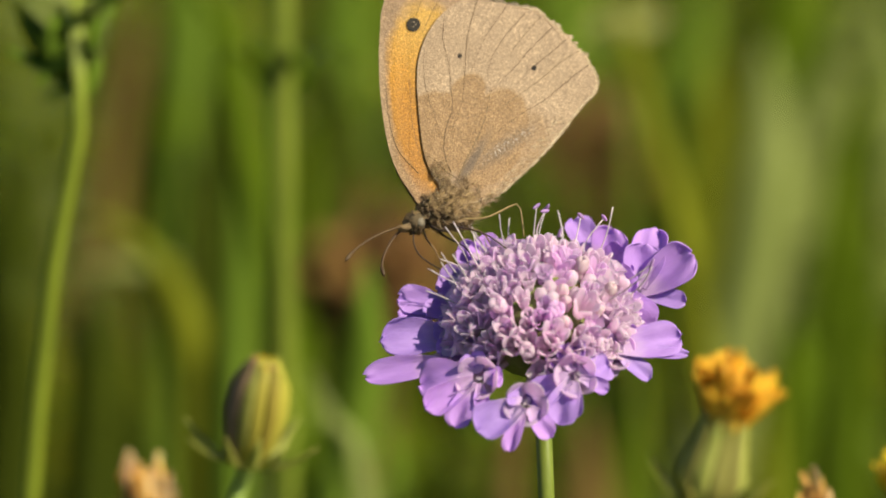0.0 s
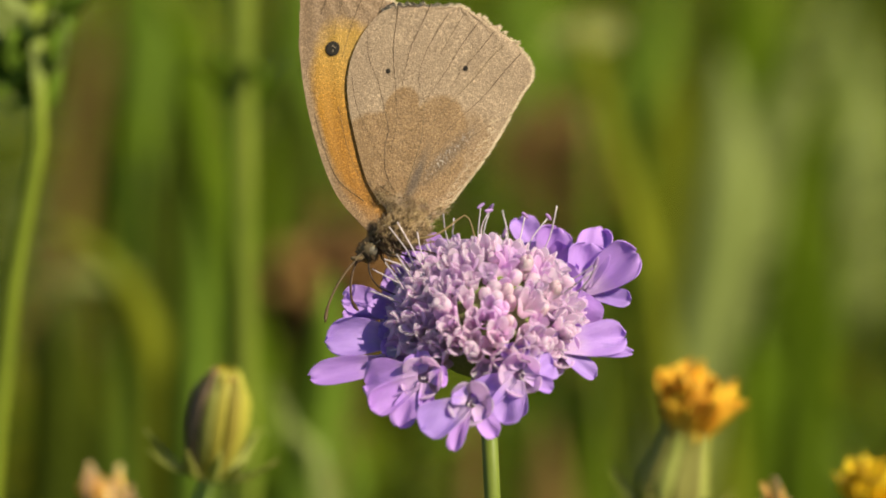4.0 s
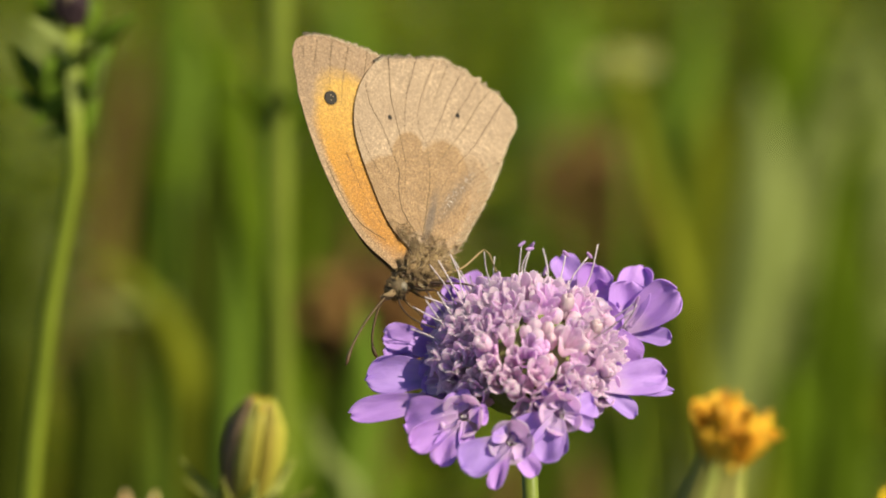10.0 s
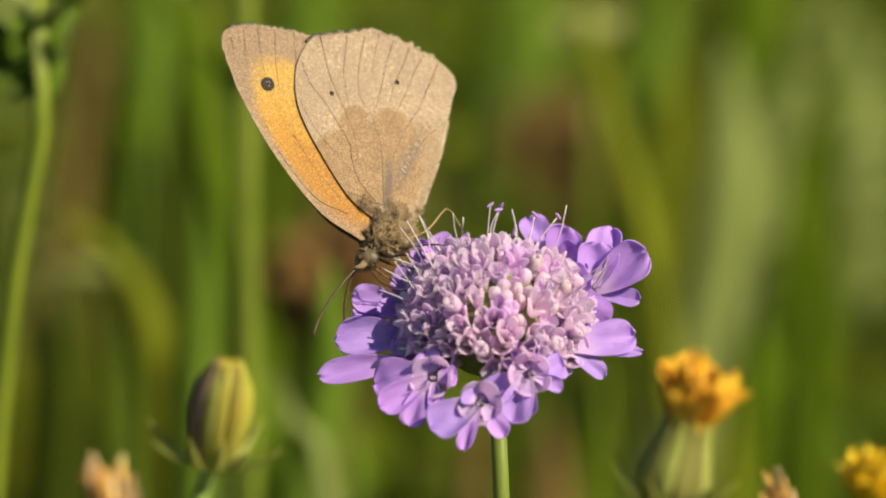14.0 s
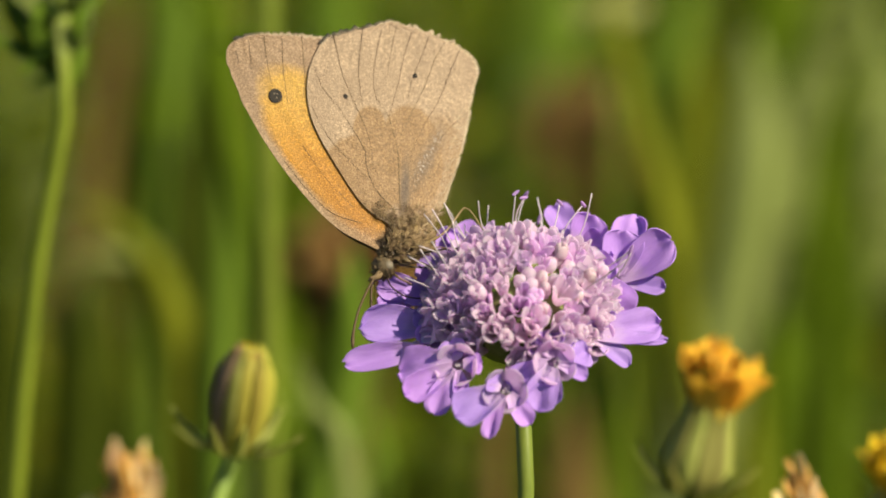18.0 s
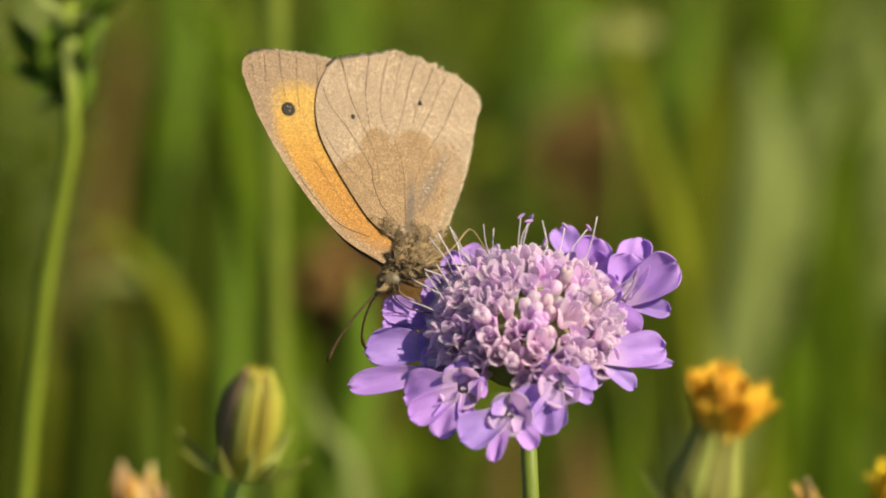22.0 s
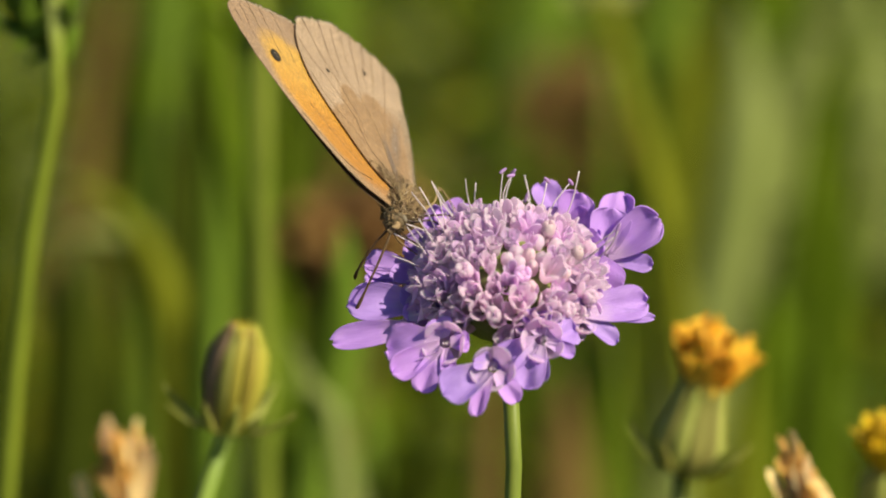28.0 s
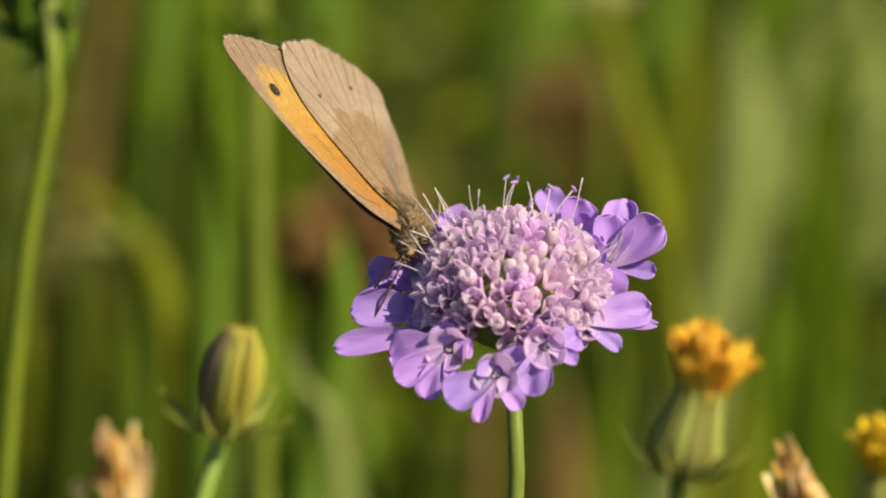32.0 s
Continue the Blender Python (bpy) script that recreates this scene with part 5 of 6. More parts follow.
ray_floret((8.3, 5.5, 0.6), [(3.3, -4.7, -1.6, 4.5), (2.3, -0.5, 2.0, 3.5), (-2.8, -5.1, 1.4, 2.9), (0.9, 2.4, 2.0, 2.9)], 67)
ray_floret((10.9, 6.1, -0.2), [(1.0, 2.9, 4.4, 4.1), (2.4, 6.6, 4.2, 3.4), (6.3, 1.5, 3.8, 4.1), (5.1, -2.2, 0.4, 2.0)], 68)
ray_floret((6.7, 11.6, 0.0), [(1.8, 1.8, 3.6, 3.6), (-2.4, 4.4, 3.4, 2.9), (2.9, -0.1, 1.8, 2.5)], 69)
ray_floret((-4.9, 12.0, 0.2), [(-2.1, 1.5, 2.0, 3.5), (-4.2, 0.9, 1.0, 2.5), (1.5, 0.7, 2.0, 2.5)], 70)
ray_floret((-8.3, 8.1, -0.2), [(-2.7, 0.5, 1.4, 2.5), (-3.0, -1.7, 0.6, 2.2)], 71)

rnd = random.Random(9)
for k in range(25):  # long stamens, most of them at the back and on one flank
    a = radians(rnd.choice((rnd.uniform(70, 165), rnd.uniform(100, 195), rnd.uniform(0, 360))))
    phi = radians(rnd.uniform(35, 85))
    p = Vector((DOME_R * math.sin(phi) * math.cos(a), DOME_R * math.sin(phi) * math.sin(a), DOME_H * math.cos(phi)))
    out = (Vector((p.x, p.y, p.z * 1.3)).normalized() + Vector((rnd.uniform(-0.4, 0.4), rnd.uniform(-0.4, 0.4), 0.5))).normalized()
    flank = math.cos(a) < -0.35
    l = rnd.uniform(0.0045, 0.0075)
    bend = Vector((rnd.uniform(-1, 1), rnd.uniform(-1, 1), 0)) * 0.0007
    bm = bmesh.new()
    tube(bm, spline([(0, 0, 0), out * l * 0.5 + bend, out * l], 7), 0.00008, 5)
    st = part("stamen", bm, FILAMENT, scabious, m=HM @ Matrix.Translation(p))
    if k % 3 != 2 and not flank:
        bm = bmesh.new()
        side = out.orthogonal().normalized() + out * rnd.uniform(-0.5, 1.5)
        bobble(bm, (0, 0, 0), 0.00022, 0.00022, 0.00075, 6, 5, frame_of((0, 0, 0), side).to_3x3())
        part("anther", bm, ANTHER, st, m=Matrix.Translation(out * l))

# ---------------------------------------------------------------- the butterfly
butterfly = thing("butterfly", "brown and orange butterfly with closed wings, feeding on the scabious", "butterfly")


def wing_sheet(lead, trail, nu, y0, y1, bulge, sign, ragged, seed):
    a = spline([(p[0], 0, p[1]) for p in lead], nu + 1)
    b = spline([(p[0], 0, p[1]) for p in trail], nu + 1)

    def f(u, v):
        i = min(int(u * nu), nu - 1)
        t = u * nu - i
        p, q = a[i].lerp(a[i + 1], t), b[i].lerp(b[i + 1], t)
        r = p.lerp(q, v)
        edge = max(abs(2 * v - 1) ** 6, u ** 12)
        wob = noise.noise(Vector((r.x * 1.9, seed, r.z * 1.9))) * ragged * edge * min(1, max(0, 4 * u - 2))
        r = r + Vector((wob * 0.5, 0, wob))
        depth = y0 + (y1 - y0) * u + sign * bulge * math.sin(math.pi * v) * math.sin(math.pi * min(u, 0.98) ** 0.8) + 0.05 * math.sin(v * 34) * u
        if lead is HIND_LEAD:  # front edge stands off the forewing, inner edge wraps towards the body
            depth += sign * (0.22 * (1 - v) ** 3 * math.sin(math.pi * u) ** 0.7 - 0.7 * v ** 5 * (1 - u))
        return Vector((r.x, depth, r.z)) * MM
    return f


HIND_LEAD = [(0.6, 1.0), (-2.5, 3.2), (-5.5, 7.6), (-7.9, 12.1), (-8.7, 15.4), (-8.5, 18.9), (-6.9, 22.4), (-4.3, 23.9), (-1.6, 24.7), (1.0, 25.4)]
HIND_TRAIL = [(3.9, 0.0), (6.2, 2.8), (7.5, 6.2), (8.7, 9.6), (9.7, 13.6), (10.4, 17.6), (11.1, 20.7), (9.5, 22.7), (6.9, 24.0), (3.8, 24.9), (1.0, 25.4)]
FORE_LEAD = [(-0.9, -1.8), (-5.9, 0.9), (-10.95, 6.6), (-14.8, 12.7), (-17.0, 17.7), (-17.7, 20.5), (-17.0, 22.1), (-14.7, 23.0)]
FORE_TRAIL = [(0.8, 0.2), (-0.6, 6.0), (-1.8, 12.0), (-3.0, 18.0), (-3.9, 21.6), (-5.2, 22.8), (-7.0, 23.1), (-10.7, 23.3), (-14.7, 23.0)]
HIND_VEINS = [[(-5.6, 23.4), (-5.2, 21.3), (-4.6, 18.5), (-3.3, 15.2), (-2.2, 12.5), (-1.6, 10.5), (-1.4, 8.5), (-1.3, 7.1)], [(-2.2, 24.8), (-2.4, 22.8), (-2.8, 19.3), (-2.6, 16.6), (-2.4, 14.9)],
              [(0.0, 24.4), (-0.7, 21.5), (-1.1, 18.7), (-0.9, 16.3), (0.0, 14.8), (0.56, 13.9)], [(3.5, 24.5), (2.4, 21.0), (1.8, 18.2), (1.0, 15.4), (0.56, 13.9)],
              [(0.56, 13.9), (1.0, 12.3), (1.4, 10.6), (1.6, 8.6), (1.6, 5.9), (1.7, 2.9)], [(5.5, 24.0), (4.6, 21.5), (3.4, 18.6), (2.8, 16.2)],
              [(7.4, 23.5), (6.1, 21.2), (4.9, 18.0), (3.2, 14.5), (1.7, 11.2)], [(9.1, 22.6), (7.9, 19.9), (6.5, 16.4), (4.7, 13.2), (3.4, 10.4), (2.9, 8.7)],
              [(9.9, 15.2), (7.6, 13.0), (5.9, 10.7)], [(-8.0, 19.6), (-6.9, 16.7), (-5.4, 15.0), (-3.6, 12.1), (-2.3, 9.8), (-2.1, 7.8), (-1.5, 5.8), (-0.5, 4.3), (0.7, 3.2)],
              [(-8.2, 14.6), (-6.8, 11.6), (-4.9, 9.3), (-3.1, 7.4), (-1.9, 6.4)], [(-1.6, 3.6), (0.3, 3.0), (1.6, 2.9)], [(1.8, 25.3), (1.2, 22.7), (0.7, 20.2), (0.6, 18.8)]]
FORE_VEINS = [[(-15.1, 22.4), (-14.9, 19.6), (-14.7, 17.5)], [(-13.35, 23.1), (-13.2, 21.0), (-12.8, 18.3), (-12.5, 16.9)], [(-11.3, 23.2), (-11.3, 21.1), (-11.2, 18.4), (-10.8, 15.0)], [(-9.0, 23.2), (-8.9, 20.9), (-8.8, 18.5), (-9.0, 15.8)],
              [(-16.6, 21.0), (-16.2, 19.3)], [(-11.3, 8.2), (-8.8, 4.9), (-6.0, 2.25), (-2.6, 1.2)], [(-9.2, 10.0), (-6.6, 6.2), (-3.6, 3.0)]]


def wing(name, lead, trail, material, parent, y0, y1, sign, seed, m=None, label="", ragged=0.0):
    f = wing_sheet(lead, trail, 44, y0, y1, 0.25, sign, ragged, seed)
    bm = bmesh.new()
    sheet(bm, f, 44, 30, 0.00010)
    return part(name, bm, material, parent, label, m), f


def on_wing(f, x, z):
    """The depth of the wing at (x, z), found by a search over the sheet."""
    best = (9, 0)
    for i in range(0, 45):
        for j in range(0, 31):
            p = f(i / 44, j / 30)
            d = (p.x / MM - x) ** 2 + (p.z / MM - z) ** 2
            if d < best[0]:
                best = (d, p.y)
    return best[1]


def add_veins(veins, f, parent, lift, thick=0.000031):
    for pts in veins:
        line = spline([(p[0], 0, p[1]) for p in pts], 14)
        edge = 2.1 if pts[0][1] > 20 else 1.1
        bm = bmesh.new()
        tube(bm, [Vector((p.x * MM, on_wing(f, p.x, p.z) + lift, p.z * MM)) for p in line], [thick * (edge + ((1.7 if pts[-1][1] < 3.8 else 0.62) - edge) * i / 13) for i in range(14)], 5)
        part("vein", bm, VEIN, parent)


def spot(name, f, x, z, r, parent, material, lift):
    bm = bmesh.new()
    bobble(bm, (x * MM, on_wing(f, x, z) + lift, z * MM), r, 0.00002, r * 1.1, 18, 6)
    return part(name, bm, material, parent)


def fringe(u0, f, parent, count, seed):
    """Pale hair-scales along the outer edge."""
    rn = random.Random(seed)
    bm = bmesh.new()
    for _ in range(count):
        v = rn.choice((0.0, 1.0))
        u = u0[int(v)] + (1 - u0[int(v)]) * rn.random()
        p, q = f(u, v), f(max(u - 0.15, 0), 0.5)
        d = (p - q)
        d.y = 0
        d = (d.normalized() + Vector((rn.uniform(-0.3, 0.3), rn.uniform(-0.2, 0.2), rn.uniform(-0.3, 0.3)))).normalized()
        hair(bm, p - d * 0.0001, d, rn.uniform(0.0003, 0.00062), 0.00008)
    tagged(part("fringe", bm, FRINGE, parent, "pale hair fringe of the wing edge"), kind="stuff")


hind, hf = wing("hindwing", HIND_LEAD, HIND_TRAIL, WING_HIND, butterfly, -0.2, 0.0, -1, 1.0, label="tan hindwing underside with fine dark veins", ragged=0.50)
add_veins(HIND_VEINS, hf, hind, -0.00005)
spot("wing_spot", hf, -4.38, 16.01, 0.00028, hind, BLACK, -0.00010)
spot("wing_spot", hf, 3.73, 19.01, 0.00030, hind, BLACK, -0.00010)
fringe((0.74, 0.15), hf, hind, 2600, 3)
HINGE = Vector((-0.31, 0, -0.88)) * MM
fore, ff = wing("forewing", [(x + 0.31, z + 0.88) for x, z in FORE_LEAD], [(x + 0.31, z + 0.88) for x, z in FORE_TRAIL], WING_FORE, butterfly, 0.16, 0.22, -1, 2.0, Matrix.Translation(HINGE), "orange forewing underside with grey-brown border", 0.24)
add_veins([[(x + 0.31, z + 0.88) for x, z in v] for v in FORE_VEINS], ff, fore, -0.00005)
spot("eyespot", ff, -11.88, 16.69, 0.00080, fore, BLACK, -0.00012)
for px, pz in ((-12.0, 16.95), (-11.75, 16.45), (-11.7, 16.9)):
    spot("eyespot_pupil", ff, px, pz, 0.00007, fore, FRINGE, -0.00016)
fringe((0.94, 0.5), ff, fore, 1500, 4)
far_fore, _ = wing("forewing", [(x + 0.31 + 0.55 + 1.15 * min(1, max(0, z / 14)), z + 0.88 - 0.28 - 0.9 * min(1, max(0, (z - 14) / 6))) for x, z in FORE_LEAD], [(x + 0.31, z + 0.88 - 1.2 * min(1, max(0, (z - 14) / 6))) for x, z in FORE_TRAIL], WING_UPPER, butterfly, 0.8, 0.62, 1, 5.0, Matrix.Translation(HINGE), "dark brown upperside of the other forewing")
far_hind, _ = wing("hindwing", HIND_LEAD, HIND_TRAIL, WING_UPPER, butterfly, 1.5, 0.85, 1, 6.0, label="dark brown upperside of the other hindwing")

# body: thorax, abdomen between the wings, head
T0 = Vector((2.3, 0.45, -0.7)) * MM
THORAX_TURN = Euler((0, radians(56), 0)).to_matrix()
bm = bmesh.new()
bobble(bm, T0, 0.0019, 0.0017, 0.0031, 16, 10, THORAX_TURN)
part("thorax", bm, BODY, butterfly)
bm = bmesh.new()
tube(bm, spline([(2.0 * MM, 0.0011, -0.6 * MM), (4.2 * MM, 0.0011, 1.6 * MM), (5.6 * MM, 0.0010, 5.5 * MM), (6.2 * MM, 0.0009, 9.5 * MM)], 12), [0.0009, 0.0011, 0.0012, 0.0012, 0.0012, 0.0011, 0.0010, 0.0009, 0.0007, 0.0005, 0.0004, 0.0002], 12, 0.75)
part("abdomen", bm, BODY, butterfly)
H0 = Vector((-0.15, 0.6, -3.65)) * MM
bm = bmesh.new()
bobble(bm, H0, 0.00115, 0.00125, 0.00115, 14, 10)
part("head", bm, BODY, butterfly)
for y in (-1, 1):
    bm = bmesh.new()
    bobble(bm, H0 + Vector((0.0003, 0.00076 * y, 0.0)), 0.00064, 0.00052, 0.00064, 14, 10)
    part("eye", bm, EYE_MAT, butterfly, "grey compound eye")
    bm = bmesh.new()
    tube(bm, spline([H0 + Vector((-0.0004, 0.0004 * y, -0.0006)), H0 + Vector((-0.0009, 0.0004 * y, -0.0013)), H0 + Vector((-0.0017, 0.0003 * y, -0.0015))], 8), [0.0003, 0.0004, 0.00042, 0.0004, 0.00034, 0.00026, 0.0002, 0.0001], 8)
    part("palp", bm, FUR, butterfly)

rnd = random.Random(21)


def jitter(k):
    return Vector((rnd.uniform(-k, k), rnd.uniform(-k, k), rnd.uniform(-k, k)))


def tuft(bm, q, d, length, count, spread, thick, loose=0.8):
    """Hairs that start side by side and lean together into one matted lock."""
    for _ in range(count):
        p = q + jitter(spread)
        way = q + d * length + jitter(spread * loose) - p
        hair(bm, p, way.normalized(), way.length * rnd.uniform(0.6, 1.1), thick)


def ball_way():
    a, b = rnd.uniform(0, 6.283), rnd.uniform(-1, 1)
    return Vector((math.sqrt(1 - b * b) * math.cos(a), math.sqrt(1 - b * b) * math.sin(a), b))


bm = bmesh.new()
for _ in range(330):  # matted fur of the thorax, combed up and back
    n = ball_way()
    q = THORAX_TURN @ Vector((n.x * 1.85, n.y * 1.65, n.z * 3.05)) * MM + T0
    d = (THORAX_TURN @ n * 0.55 + Vector((0.45, 0, 0.35)) + jitter(0.75)).normalized()
    tuft(bm, q, d, rnd.uniform(0.0006, 0.0013), 22, 0.00033, 0.00006)
for _ in range(120):  # short fur of the head
    n = ball_way()
    if abs(n.y) < 0.85:
        tuft(bm, H0 + n * 0.0011, (n + Vector((-0.2, 0, -0.3)) + jitter(0.4)).normalized(), rnd.uniform(0.0003, 0.0006), 10, 0.0002, 0.00006)
tagged(part("fur", bm, FUR, butterfly, "grey-brown fur of the body"), kind="stuff")
bm = bmesh.new()
for _ in range(130):  # paler fur that runs up from the thorax over the wing roots
    u = rnd.random() ** 1.5 * 0.12
    q = hf(u, rnd.uniform(0.0, 1.0)) + Vector((0, -0.00005, 0))
    d = Vector((rnd.uniform(-0.7, 0.8), rnd.uniform(-0.12, 0.02), rnd.uniform(0.2, 1))).normalized()
    tuft(bm, q, d, rnd.uniform(0.0005, 0.0012), 20, 0.0004, 0.000026, 1.5)
for _ in range(200):
    n = ball_way()
    q = THORAX_TURN @ Vector((n.x * 1.95, n.y * 1.75, n.z * 3.1)) * MM + T0
    tuft(bm, q, (THORAX_TURN @ n * 0.45 + Vector((0.45, 0, 0.4)) + jitter(0.7)).normalized(), rnd.uniform(0.0006, 0.0012), 9, 0.00025, 0.00004)
tagged(part("root_fur", bm, FUR_TAN, butterfly, "tan fur over the wing roots and the back"), kind="stuff")
bm = bmesh.new()
for _ in range(1100):  # long soft hair on the inner edge of the hindwing
    u = rnd.uniform(0.02, 0.5)
    q = hf(u, rnd.uniform(0.9, 1.0))
    d = Vector((rnd.uniform(0.3, 1), rnd.uniform(-0.4, 0.4), rnd.uniform(0.1, 1.0))).normalized()
    hair(bm, q, d, rnd.uniform(0.0004, 0.0011), 0.000028)
tagged(part("edge_hair", bm, FRINGE, hind, "soft pale hair along the inner wing edge"), kind="stuff")
rnd = random.Random(22)
bm = bmesh.new()
for _ in range(160):  # pale guard hairs on the thorax
    n = ball_way()
    q = THORAX_TURN @ Vector((n.x * 1.9, n.y * 1.7, n.z * 3.1)) * MM + T0
    hair(bm, q, (THORAX_TURN @ n * 0.6 + Vector((0.5, 0, 0.3)) + jitter(0.8)).normalized(), rnd.uniform(0.0010, 0.0020), 0.00004)
tagged(part("guard_hair", bm, FRINGE, butterfly, "pale longer hairs of the body"), kind="stuff")


def antenna(pts):
    line = spline([(Vector(p) + Vector((0, 1, 0))) * MM for p in pts], 22)
    bm = bmesh.new()
    tube(bm, [p - line[0] for p in line], [0.00014] * 17 + [0.00016, 0.00020, 0.00023, 0.00021, 0.00011], 7)
    return part("antenna", bm, ANTENNA, butterfly, m=Matrix.Translation(line[0]))


ant_a = antenna([(-0.9, -0.5, -4.4), (-2.6, -0.8, -6.6), (-4.2, -1.0, -9.2), (-5.3, -1.1, -11.8), (-5.7, -1.1, -13.6)])
ant_b = antenna([(-1.0, 0.4, -4.5), (-1.6, 0.7, -6.2), (-1.8, 1.0, -8.6), (-1.5, 1.2, -10.4), (-0.8, 1.3, -11.5)])


def leg(pts, material):
    line = [(Vector(p) + Vector((0, 1, 0))) * MM for p in pts]
    bm = bmesh.new()
    tube(bm, spline(line, 16), [0.00016] * 5 + [0.00011] * 5 + [0.00008] * 6, 7)
    return part("leg", bm, material, butterfly)


leg([(2.6, -0.8, -1.4), (4.6, -1.6, -0.9), (6.6, -2.2, 0.3), (8.6, -2.4, 3.0), (9.4, -2.4, 2.9), (11.2, -2.2, 0.2)], LEG)
leg([(2.0, -0.9, -2.4), (4.4, -2.0, -2.2), (7.2, -3.2, -2.0), (10.3, -3.8, -2.6)], LEG_DARK)
leg([(1.0, -0.8, -3.2), (2.2, -1.6, -3.6), (3.6, -2.6, -3.6), (4.9, -3.2, -4.6)], LEG_DARK)
leg([(2.6, 0.9, -1.4), (4.8, 1.6, -1.0), (7.0, 1.8, -0.2), (8.8, 1.6, -1.2)], LEG)
leg([(1.4, 0.9, -2.6), (3.6, 1.6, -2.8), (6.0, 1.6, -2.8), (7.8, 1.4, -3.8)], LEG_DARK)
leg([(0.6, 0.6, -3.2), (1.8, 1.2, -4.2), (3.2, 1.2, -4.9), (4.2, 0.8, -5.9)], LEG)
bm = bmesh.new()
tube(bm, spline([H0 + Vector((0.0002, 0, -0.0009)), H0 + Vector((0.0008, -0.0004, -0.0024)), H0 + Vector((0.0022, -0.001, -0.0036)), H0 + Vector((0.0048, -0.0014, -0.0040))], 14), 0.00009, 6)
part("proboscis", bm, LEG_DARK, butterfly)

# ---------------------------------------------------------------- movement
SWAY_ROWS = [  # seconds, lean of the stalk in degrees, lift in millimetres
    (0.0, 0.125, -0.00),
    (0.5, 0.047, 0.39),
    (1.0, -0.241, 1.08),
    (1.5, -0.307, 1.23),
    (2.0, -0.046, 0.69),
    (2.5, 0.171, 0.05),
    (3.0, 0.144, 0.20),
    (3.5, -0.085, 0.94),
    (4.0, -0.117, 1.27),
    (4.5, -0.052, 0.88),
    (6.5, -0.216, 0.78),
    (7.0, -0.209, 0.69),
    (7.5, 0.006, 0.20),
    (8.0, 0.104, 0.19),
    (8.5, 0.072, 0.29),
    (9.0, -0.086, 0.59),
    (9.5, -0.165, 0.49),
    (10.0, -0.040, 0.29),
    (10.5, 0.065, 0.20),
    (11.0, 0.131, 0.39),
    (11.5, 0.000, 0.29),
    (12.0, -0.079, 0.10),
    (12.5, -0.026, 0.10),
    (13.0, 0.084, 0.20),
    (13.5, 0.124, 0.20),
    (14.0, -0.013, 0.29),
    (14.5, -0.092, 0.14),
    (16.5, 0.012, 0.15),
    (17.0, -0.046, 0.20),
    (17.5, -0.052, 0.20),
    (18.0, 0.033, 0.10),
    (18.5, 0.039, 0.05),
    (19.0, 0.000, -0.00),
    (19.5, -0.026, 0.10),
    (20.0, -0.039, 0.30),
    (20.5, 0.026, 0.20),
    (21.0, 0.059, -0.10),
    (21.5, 0.059, -0.14),
    (22.0, -0.000, 0.10),
    (22.5, -0.105, 0.34),
    (23.0, -0.066, 0.49),
    (23.5, -0.013, 0.25),
    (24.0, -0.013, 0.10),
    (24.5, -0.066, 0.34),
    (25.0, -0.144, 0.59),
    (25.5, -0.125, 0.54),
    (27.5, 0.013, 0.25),
    (28.0, -0.047, 0.10),
    (28.5, 0.013, -0.00),
    (29.0, 0.118, -0.05),
    (29.5, 0.104, 0.05),
    (30.0, -0.007, 0.34),
    (30.5, -0.026, 0.15),
    (31.0, 0.013, -0.09),
    (31.5, 0.059, -0.29),
    (32.0, 0.046, -0.20),
]
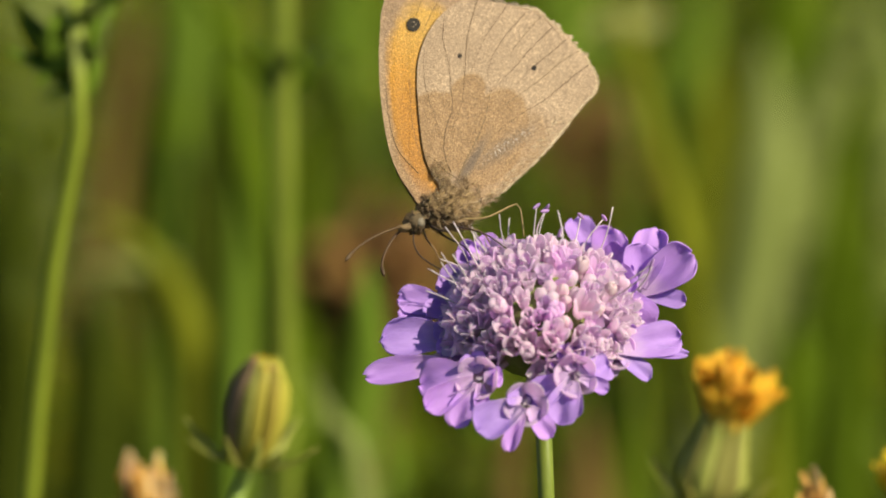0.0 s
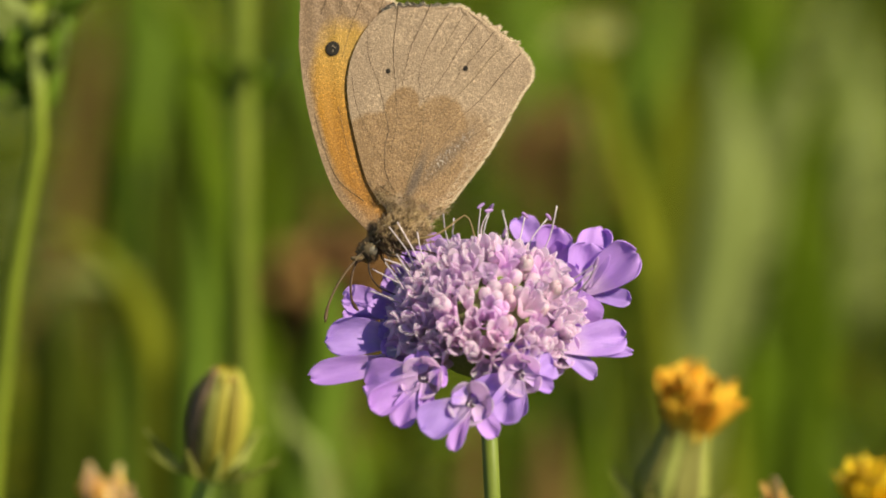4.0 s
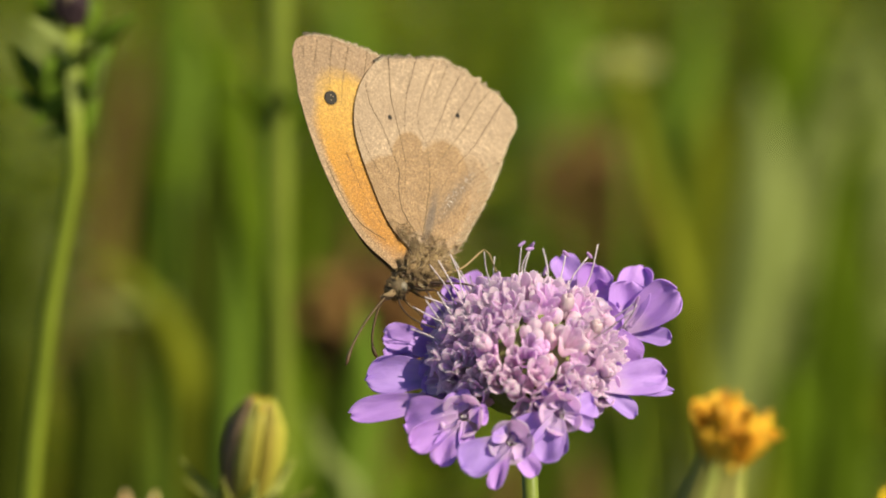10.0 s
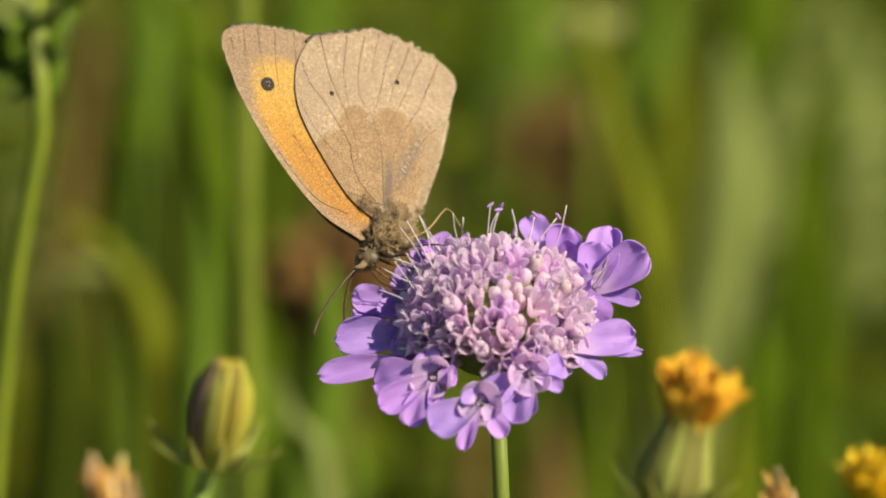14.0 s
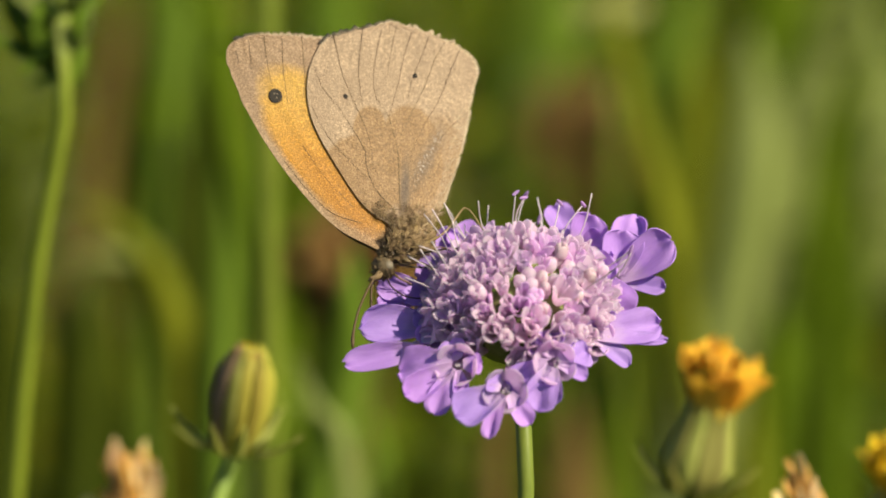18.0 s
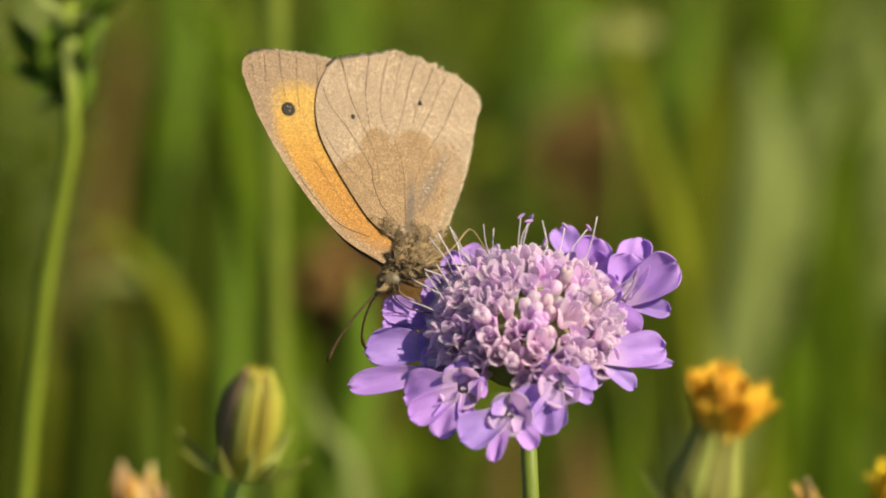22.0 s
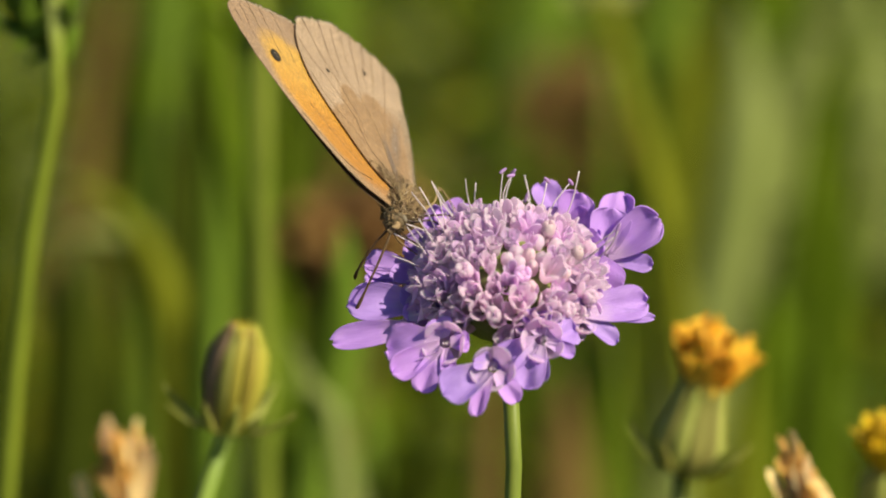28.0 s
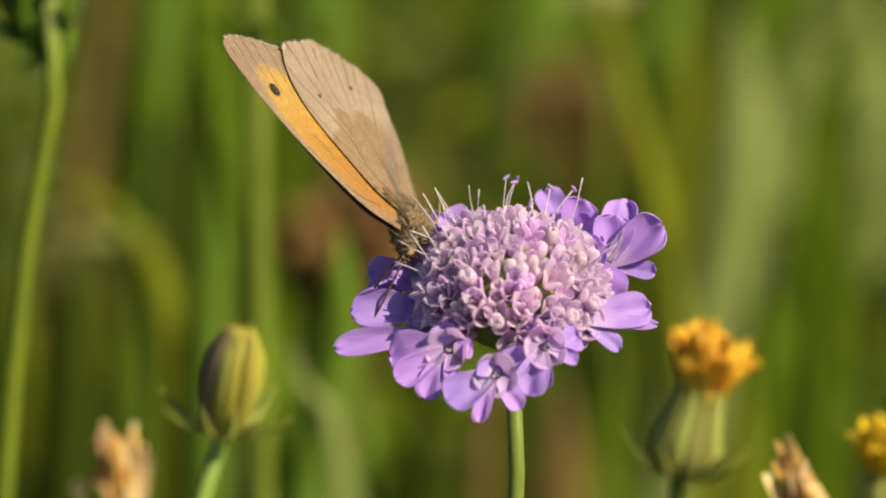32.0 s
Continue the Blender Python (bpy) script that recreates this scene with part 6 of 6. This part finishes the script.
BUTTERFLY_ROWS = [  # seconds, place, turn
    (0.0, -0.00268, 0.39467, 0.43324, -30.6, 28.1, -2.4),
    (0.5, -0.00324, 0.39468, 0.43332, -25.3, 28.2, -5.4),
    (1.0, -0.00533, 0.39449, 0.43240, -20.7, 20.6, -4.7),
    (1.5, -0.00541, 0.39437, 0.43185, -17.6, 17.9, -5.2),
    (2.0, -0.00359, 0.39427, 0.43137, -16.9, 17.6, -4.4),
    (2.5, -0.00199, 0.39422, 0.43114, -15.6, 18.7, -4.0),
    (3.0, -0.00211, 0.39423, 0.43120, -15.1, 18.7, -5.0),
    (3.5, -0.00387, 0.39432, 0.43163, -16.3, 17.6, -5.3),
    (4.0, -0.00401, 0.39435, 0.43176, -17.8, 17.4, -5.3),
    (4.5, -0.00366, 0.39433, 0.43167, -19.8, 17.7, -5.4),
    (6.5, -0.00479, 0.39480, 0.43387, -33.6, 32.7, 4.3),
    (7.0, -0.00567, 0.39436, 0.43179, -29.7, 23.0, 10.2),
    (7.5, -0.00406, 0.39420, 0.43105, -28.8, 18.9, 10.2),
    (8.0, -0.00319, 0.39423, 0.43120, -28.8, 20.6, 11.3),
    (8.5, -0.00329, 0.39420, 0.43106, -29.3, 19.9, 11.0),
    (9.0, -0.00439, 0.39441, 0.43206, -30.1, 23.3, 10.6),
    (9.5, -0.00575, 0.39446, 0.43227, -33.8, 25.9, 14.1),
    (10.0, -0.00533, 0.39415, 0.43083, -31.9, 20.1, 16.8),
    (10.5, -0.00411, 0.39436, 0.43181, -32.8, 25.0, 13.3),
    (11.0, -0.00395, 0.39413, 0.43071, -32.7, 19.7, 15.0),
    (11.5, -0.00498, 0.39416, 0.43087, -32.8, 20.3, 14.5),
    (12.0, -0.00562, 0.39417, 0.43091, -32.6, 21.0, 14.0),
    (12.5, -0.00512, 0.39410, 0.43060, -32.5, 19.3, 17.0),
    (13.0, -0.00482, 0.39397, 0.42998, -35.8, 14.5, 20.2),
    (13.5, -0.00445, 0.39394, 0.42985, -36.5, 13.1, 19.5),
    (14.0, -0.00556, 0.39394, 0.42984, -36.5, 12.7, 19.2),
    (14.5, -0.00620, 0.39389, 0.42957, -35.8, 12.8, 20.3),
    (16.5, -0.00693, 0.39404, 0.43031, -30.6, 15.3, 5.4),
    (17.0, -0.00728, 0.39399, 0.43005, -30.1, 16.0, 5.2),
    (17.5, -0.00706, 0.39372, 0.42880, -29.5, 11.8, 7.4),
    (18.0, -0.00625, 0.39345, 0.42753, -29.9, 5.4, 12.1),
    (18.5, -0.00617, 0.39342, 0.42737, -31.0, 5.6, 13.3),
    (19.0, -0.00649, 0.39339, 0.42724, -31.3, 5.2, 13.2),
    (19.5, -0.00663, 0.39341, 0.42733, -32.6, 4.8, 13.2),
    (20.0, -0.00669, 0.39343, 0.42741, -32.7, 4.9, 13.7),
    (20.5, -0.00616, 0.39341, 0.42734, -32.4, 5.4, 14.4),
    (21.0, -0.00594, 0.39339, 0.42725, -33.0, 5.8, 13.1),
    (21.5, -0.00593, 0.39336, 0.42711, -33.0, 5.6, 13.4),
    (22.0, -0.00643, 0.39364, 0.42840, -36.9, 10.5, 16.2),
    (22.5, -0.00685, 0.39436, 0.43166, -49.9, 24.9, 20.3),
    (23.0, -0.00644, 0.39444, 0.43199, -51.0, 26.3, 20.4),
    (23.5, -0.00572, 0.39444, 0.43196, -51.7, 28.4, 22.7),
    (24.0, -0.00530, 0.39455, 0.43256, -54.5, 32.4, 22.7),
    (24.5, -0.00587, 0.39457, 0.43264, -56.4, 33.6, 23.5),
    (25.0, -0.00616, 0.39453, 0.43248, -54.2, 34.0, 27.4),
    (25.5, -0.00599, 0.39432, 0.43146, -51.9, 30.5, 35.0),
    (27.5, -0.00449, 0.39420, 0.43051, -47.1, 30.0, 43.0),
    (28.0, -0.00488, 0.39402, 0.42952, -43.8, 25.7, 47.4),
    (28.5, -0.00428, 0.39406, 0.43011, -46.5, 28.0, 45.1),
    (29.0, -0.00352, 0.39410, 0.43029, -48.3, 29.4, 44.0),
    (29.5, -0.00353, 0.39413, 0.43060, -49.8, 30.2, 42.8),
    (30.0, -0.00424, 0.39413, 0.43084, -51.0, 30.1, 41.2),
    (30.5, -0.00404, 0.39395, 0.42956, -45.5, 27.7, 49.7),
    (31.0, -0.00378, 0.39375, 0.42827, -43.7, 22.8, 53.0),
    (31.5, -0.00356, 0.39360, 0.42750, -44.8, 20.2, 51.7),
    (32.0, -0.00364, 0.39360, 0.42737, -43.3, 18.1, 53.5),
]
ANTENNA_ROWS = [  # seconds, swing about the root in the plane of the wings and out of it
    (0.0, -2.5, -22.5),
    (1.0, -37.0, -25.0),
    (2.0, -28.0, -50.0),
    (3.0, -31.0, -50.0),
    (4.0, -25.0, -32.5),
    (6.5, 3.5, 0.0),
    (8.5, 5.0, -10.0),
    (9.5, 3.5, 15.0),
    (10.5, -17.5, 2.5),
    (12.5, -13.0, 27.5),
    (13.0, -14.5, 37.5),
    (14.0, 2.0, 17.5),
    (14.5, 5.0, 17.5),
    (17.0, -38.5, -32.5),
    (18.0, -8.5, -10.0),
    (19.0, 0.5, 0.0),
    (20.0, 5.0, 7.5),
    (21.0, 12.5, -2.5),
    (22.5, -26.0, 55.0),
    (23.0, -52.0, 45.0),
    (24.5, -48.0, 70.0),
    (25.0, -56.0, 70.0),
    (28.0, -44.0, 65.0),
    (31.0, -44.0, 70.0),
    (32.0, -34.0, 70.0),
]
FOREWING_ROWS = [  # seconds, turn about the hinge
    (0.0, 5.2),
    (0.5, 5.3),
    (1.0, 4.3),
    (1.5, 3.5),
    (2.0, 3.6),
    (2.5, 3.7),
    (3.0, 3.8),
    (3.5, 3.8),
    (4.0, 3.7),
    (4.5, 3.8),
    (6.5, 1.3),
    (7.0, 2.6),
    (7.5, 2.6),
    (8.0, 2.0),
    (8.5, 1.9),
    (9.0, 2.6),
    (9.5, 2.4),
    (10.0, 2.1),
    (10.5, 2.0),
    (11.0, 1.6),
    (11.5, 1.6),
    (12.0, 2.0),
    (12.5, 1.6),
    (13.0, 0.5),
    (13.5, 0.9),
    (14.0, 0.9),
    (14.5, 0.4),
    (16.5, 2.5),
    (17.0, 2.4),
    (17.5, 0.9),
    (18.0, -0.4),
    (18.5, -0.4),
    (19.0, -0.1),
    (19.5, 0.0),
    (20.0, -0.0),
    (20.5, -0.0),
    (21.0, 0.1),
    (21.5, -0.0),
    (22.0, 1.2),
    (22.5, -2.4),
    (23.0, -4.7),
    (23.5, -5.9),
    (24.0, -6.7),
    (24.5, -5.1),
    (25.0, -4.8),
    (25.5, -4.0),
    (27.5, -3.9),
    (28.0, -5.3),
    (28.5, -2.9),
    (29.0, -3.3),
    (29.5, -2.4),
    (30.0, -1.5),
    (30.5, -7.6),
    (31.0, -6.4),
    (31.5, -4.0),
    (32.0, -2.3),
]


def motions():
    walk(scabious, [(t, Matrix.Translation(SCABIOUS_AT) @ pose(0, 0, lift * MM, 0, lean, 0)) for t, lean, lift in SWAY_ROWS])
    walk(butterfly, [(t, pose(*row)) for t, *row in BUTTERFLY_ROWS])
    for ant, k, root in ((ant_a, 1.0, ant_a.location.copy()), (ant_b, 0.6, ant_b.location.copy())):
        walk(ant, [(t, Matrix.Translation(root) @ pose(0, 0, 0, tilt, k * swing, 0)) for t, swing, tilt in ANTENNA_ROWS])
    for w in (fore, far_fore):
        walk(w, [(t, Matrix.Translation(HINGE) @ pose(0, 0, 0, 0, turn, 0)) for t, turn in FOREWING_ROWS])


motions()
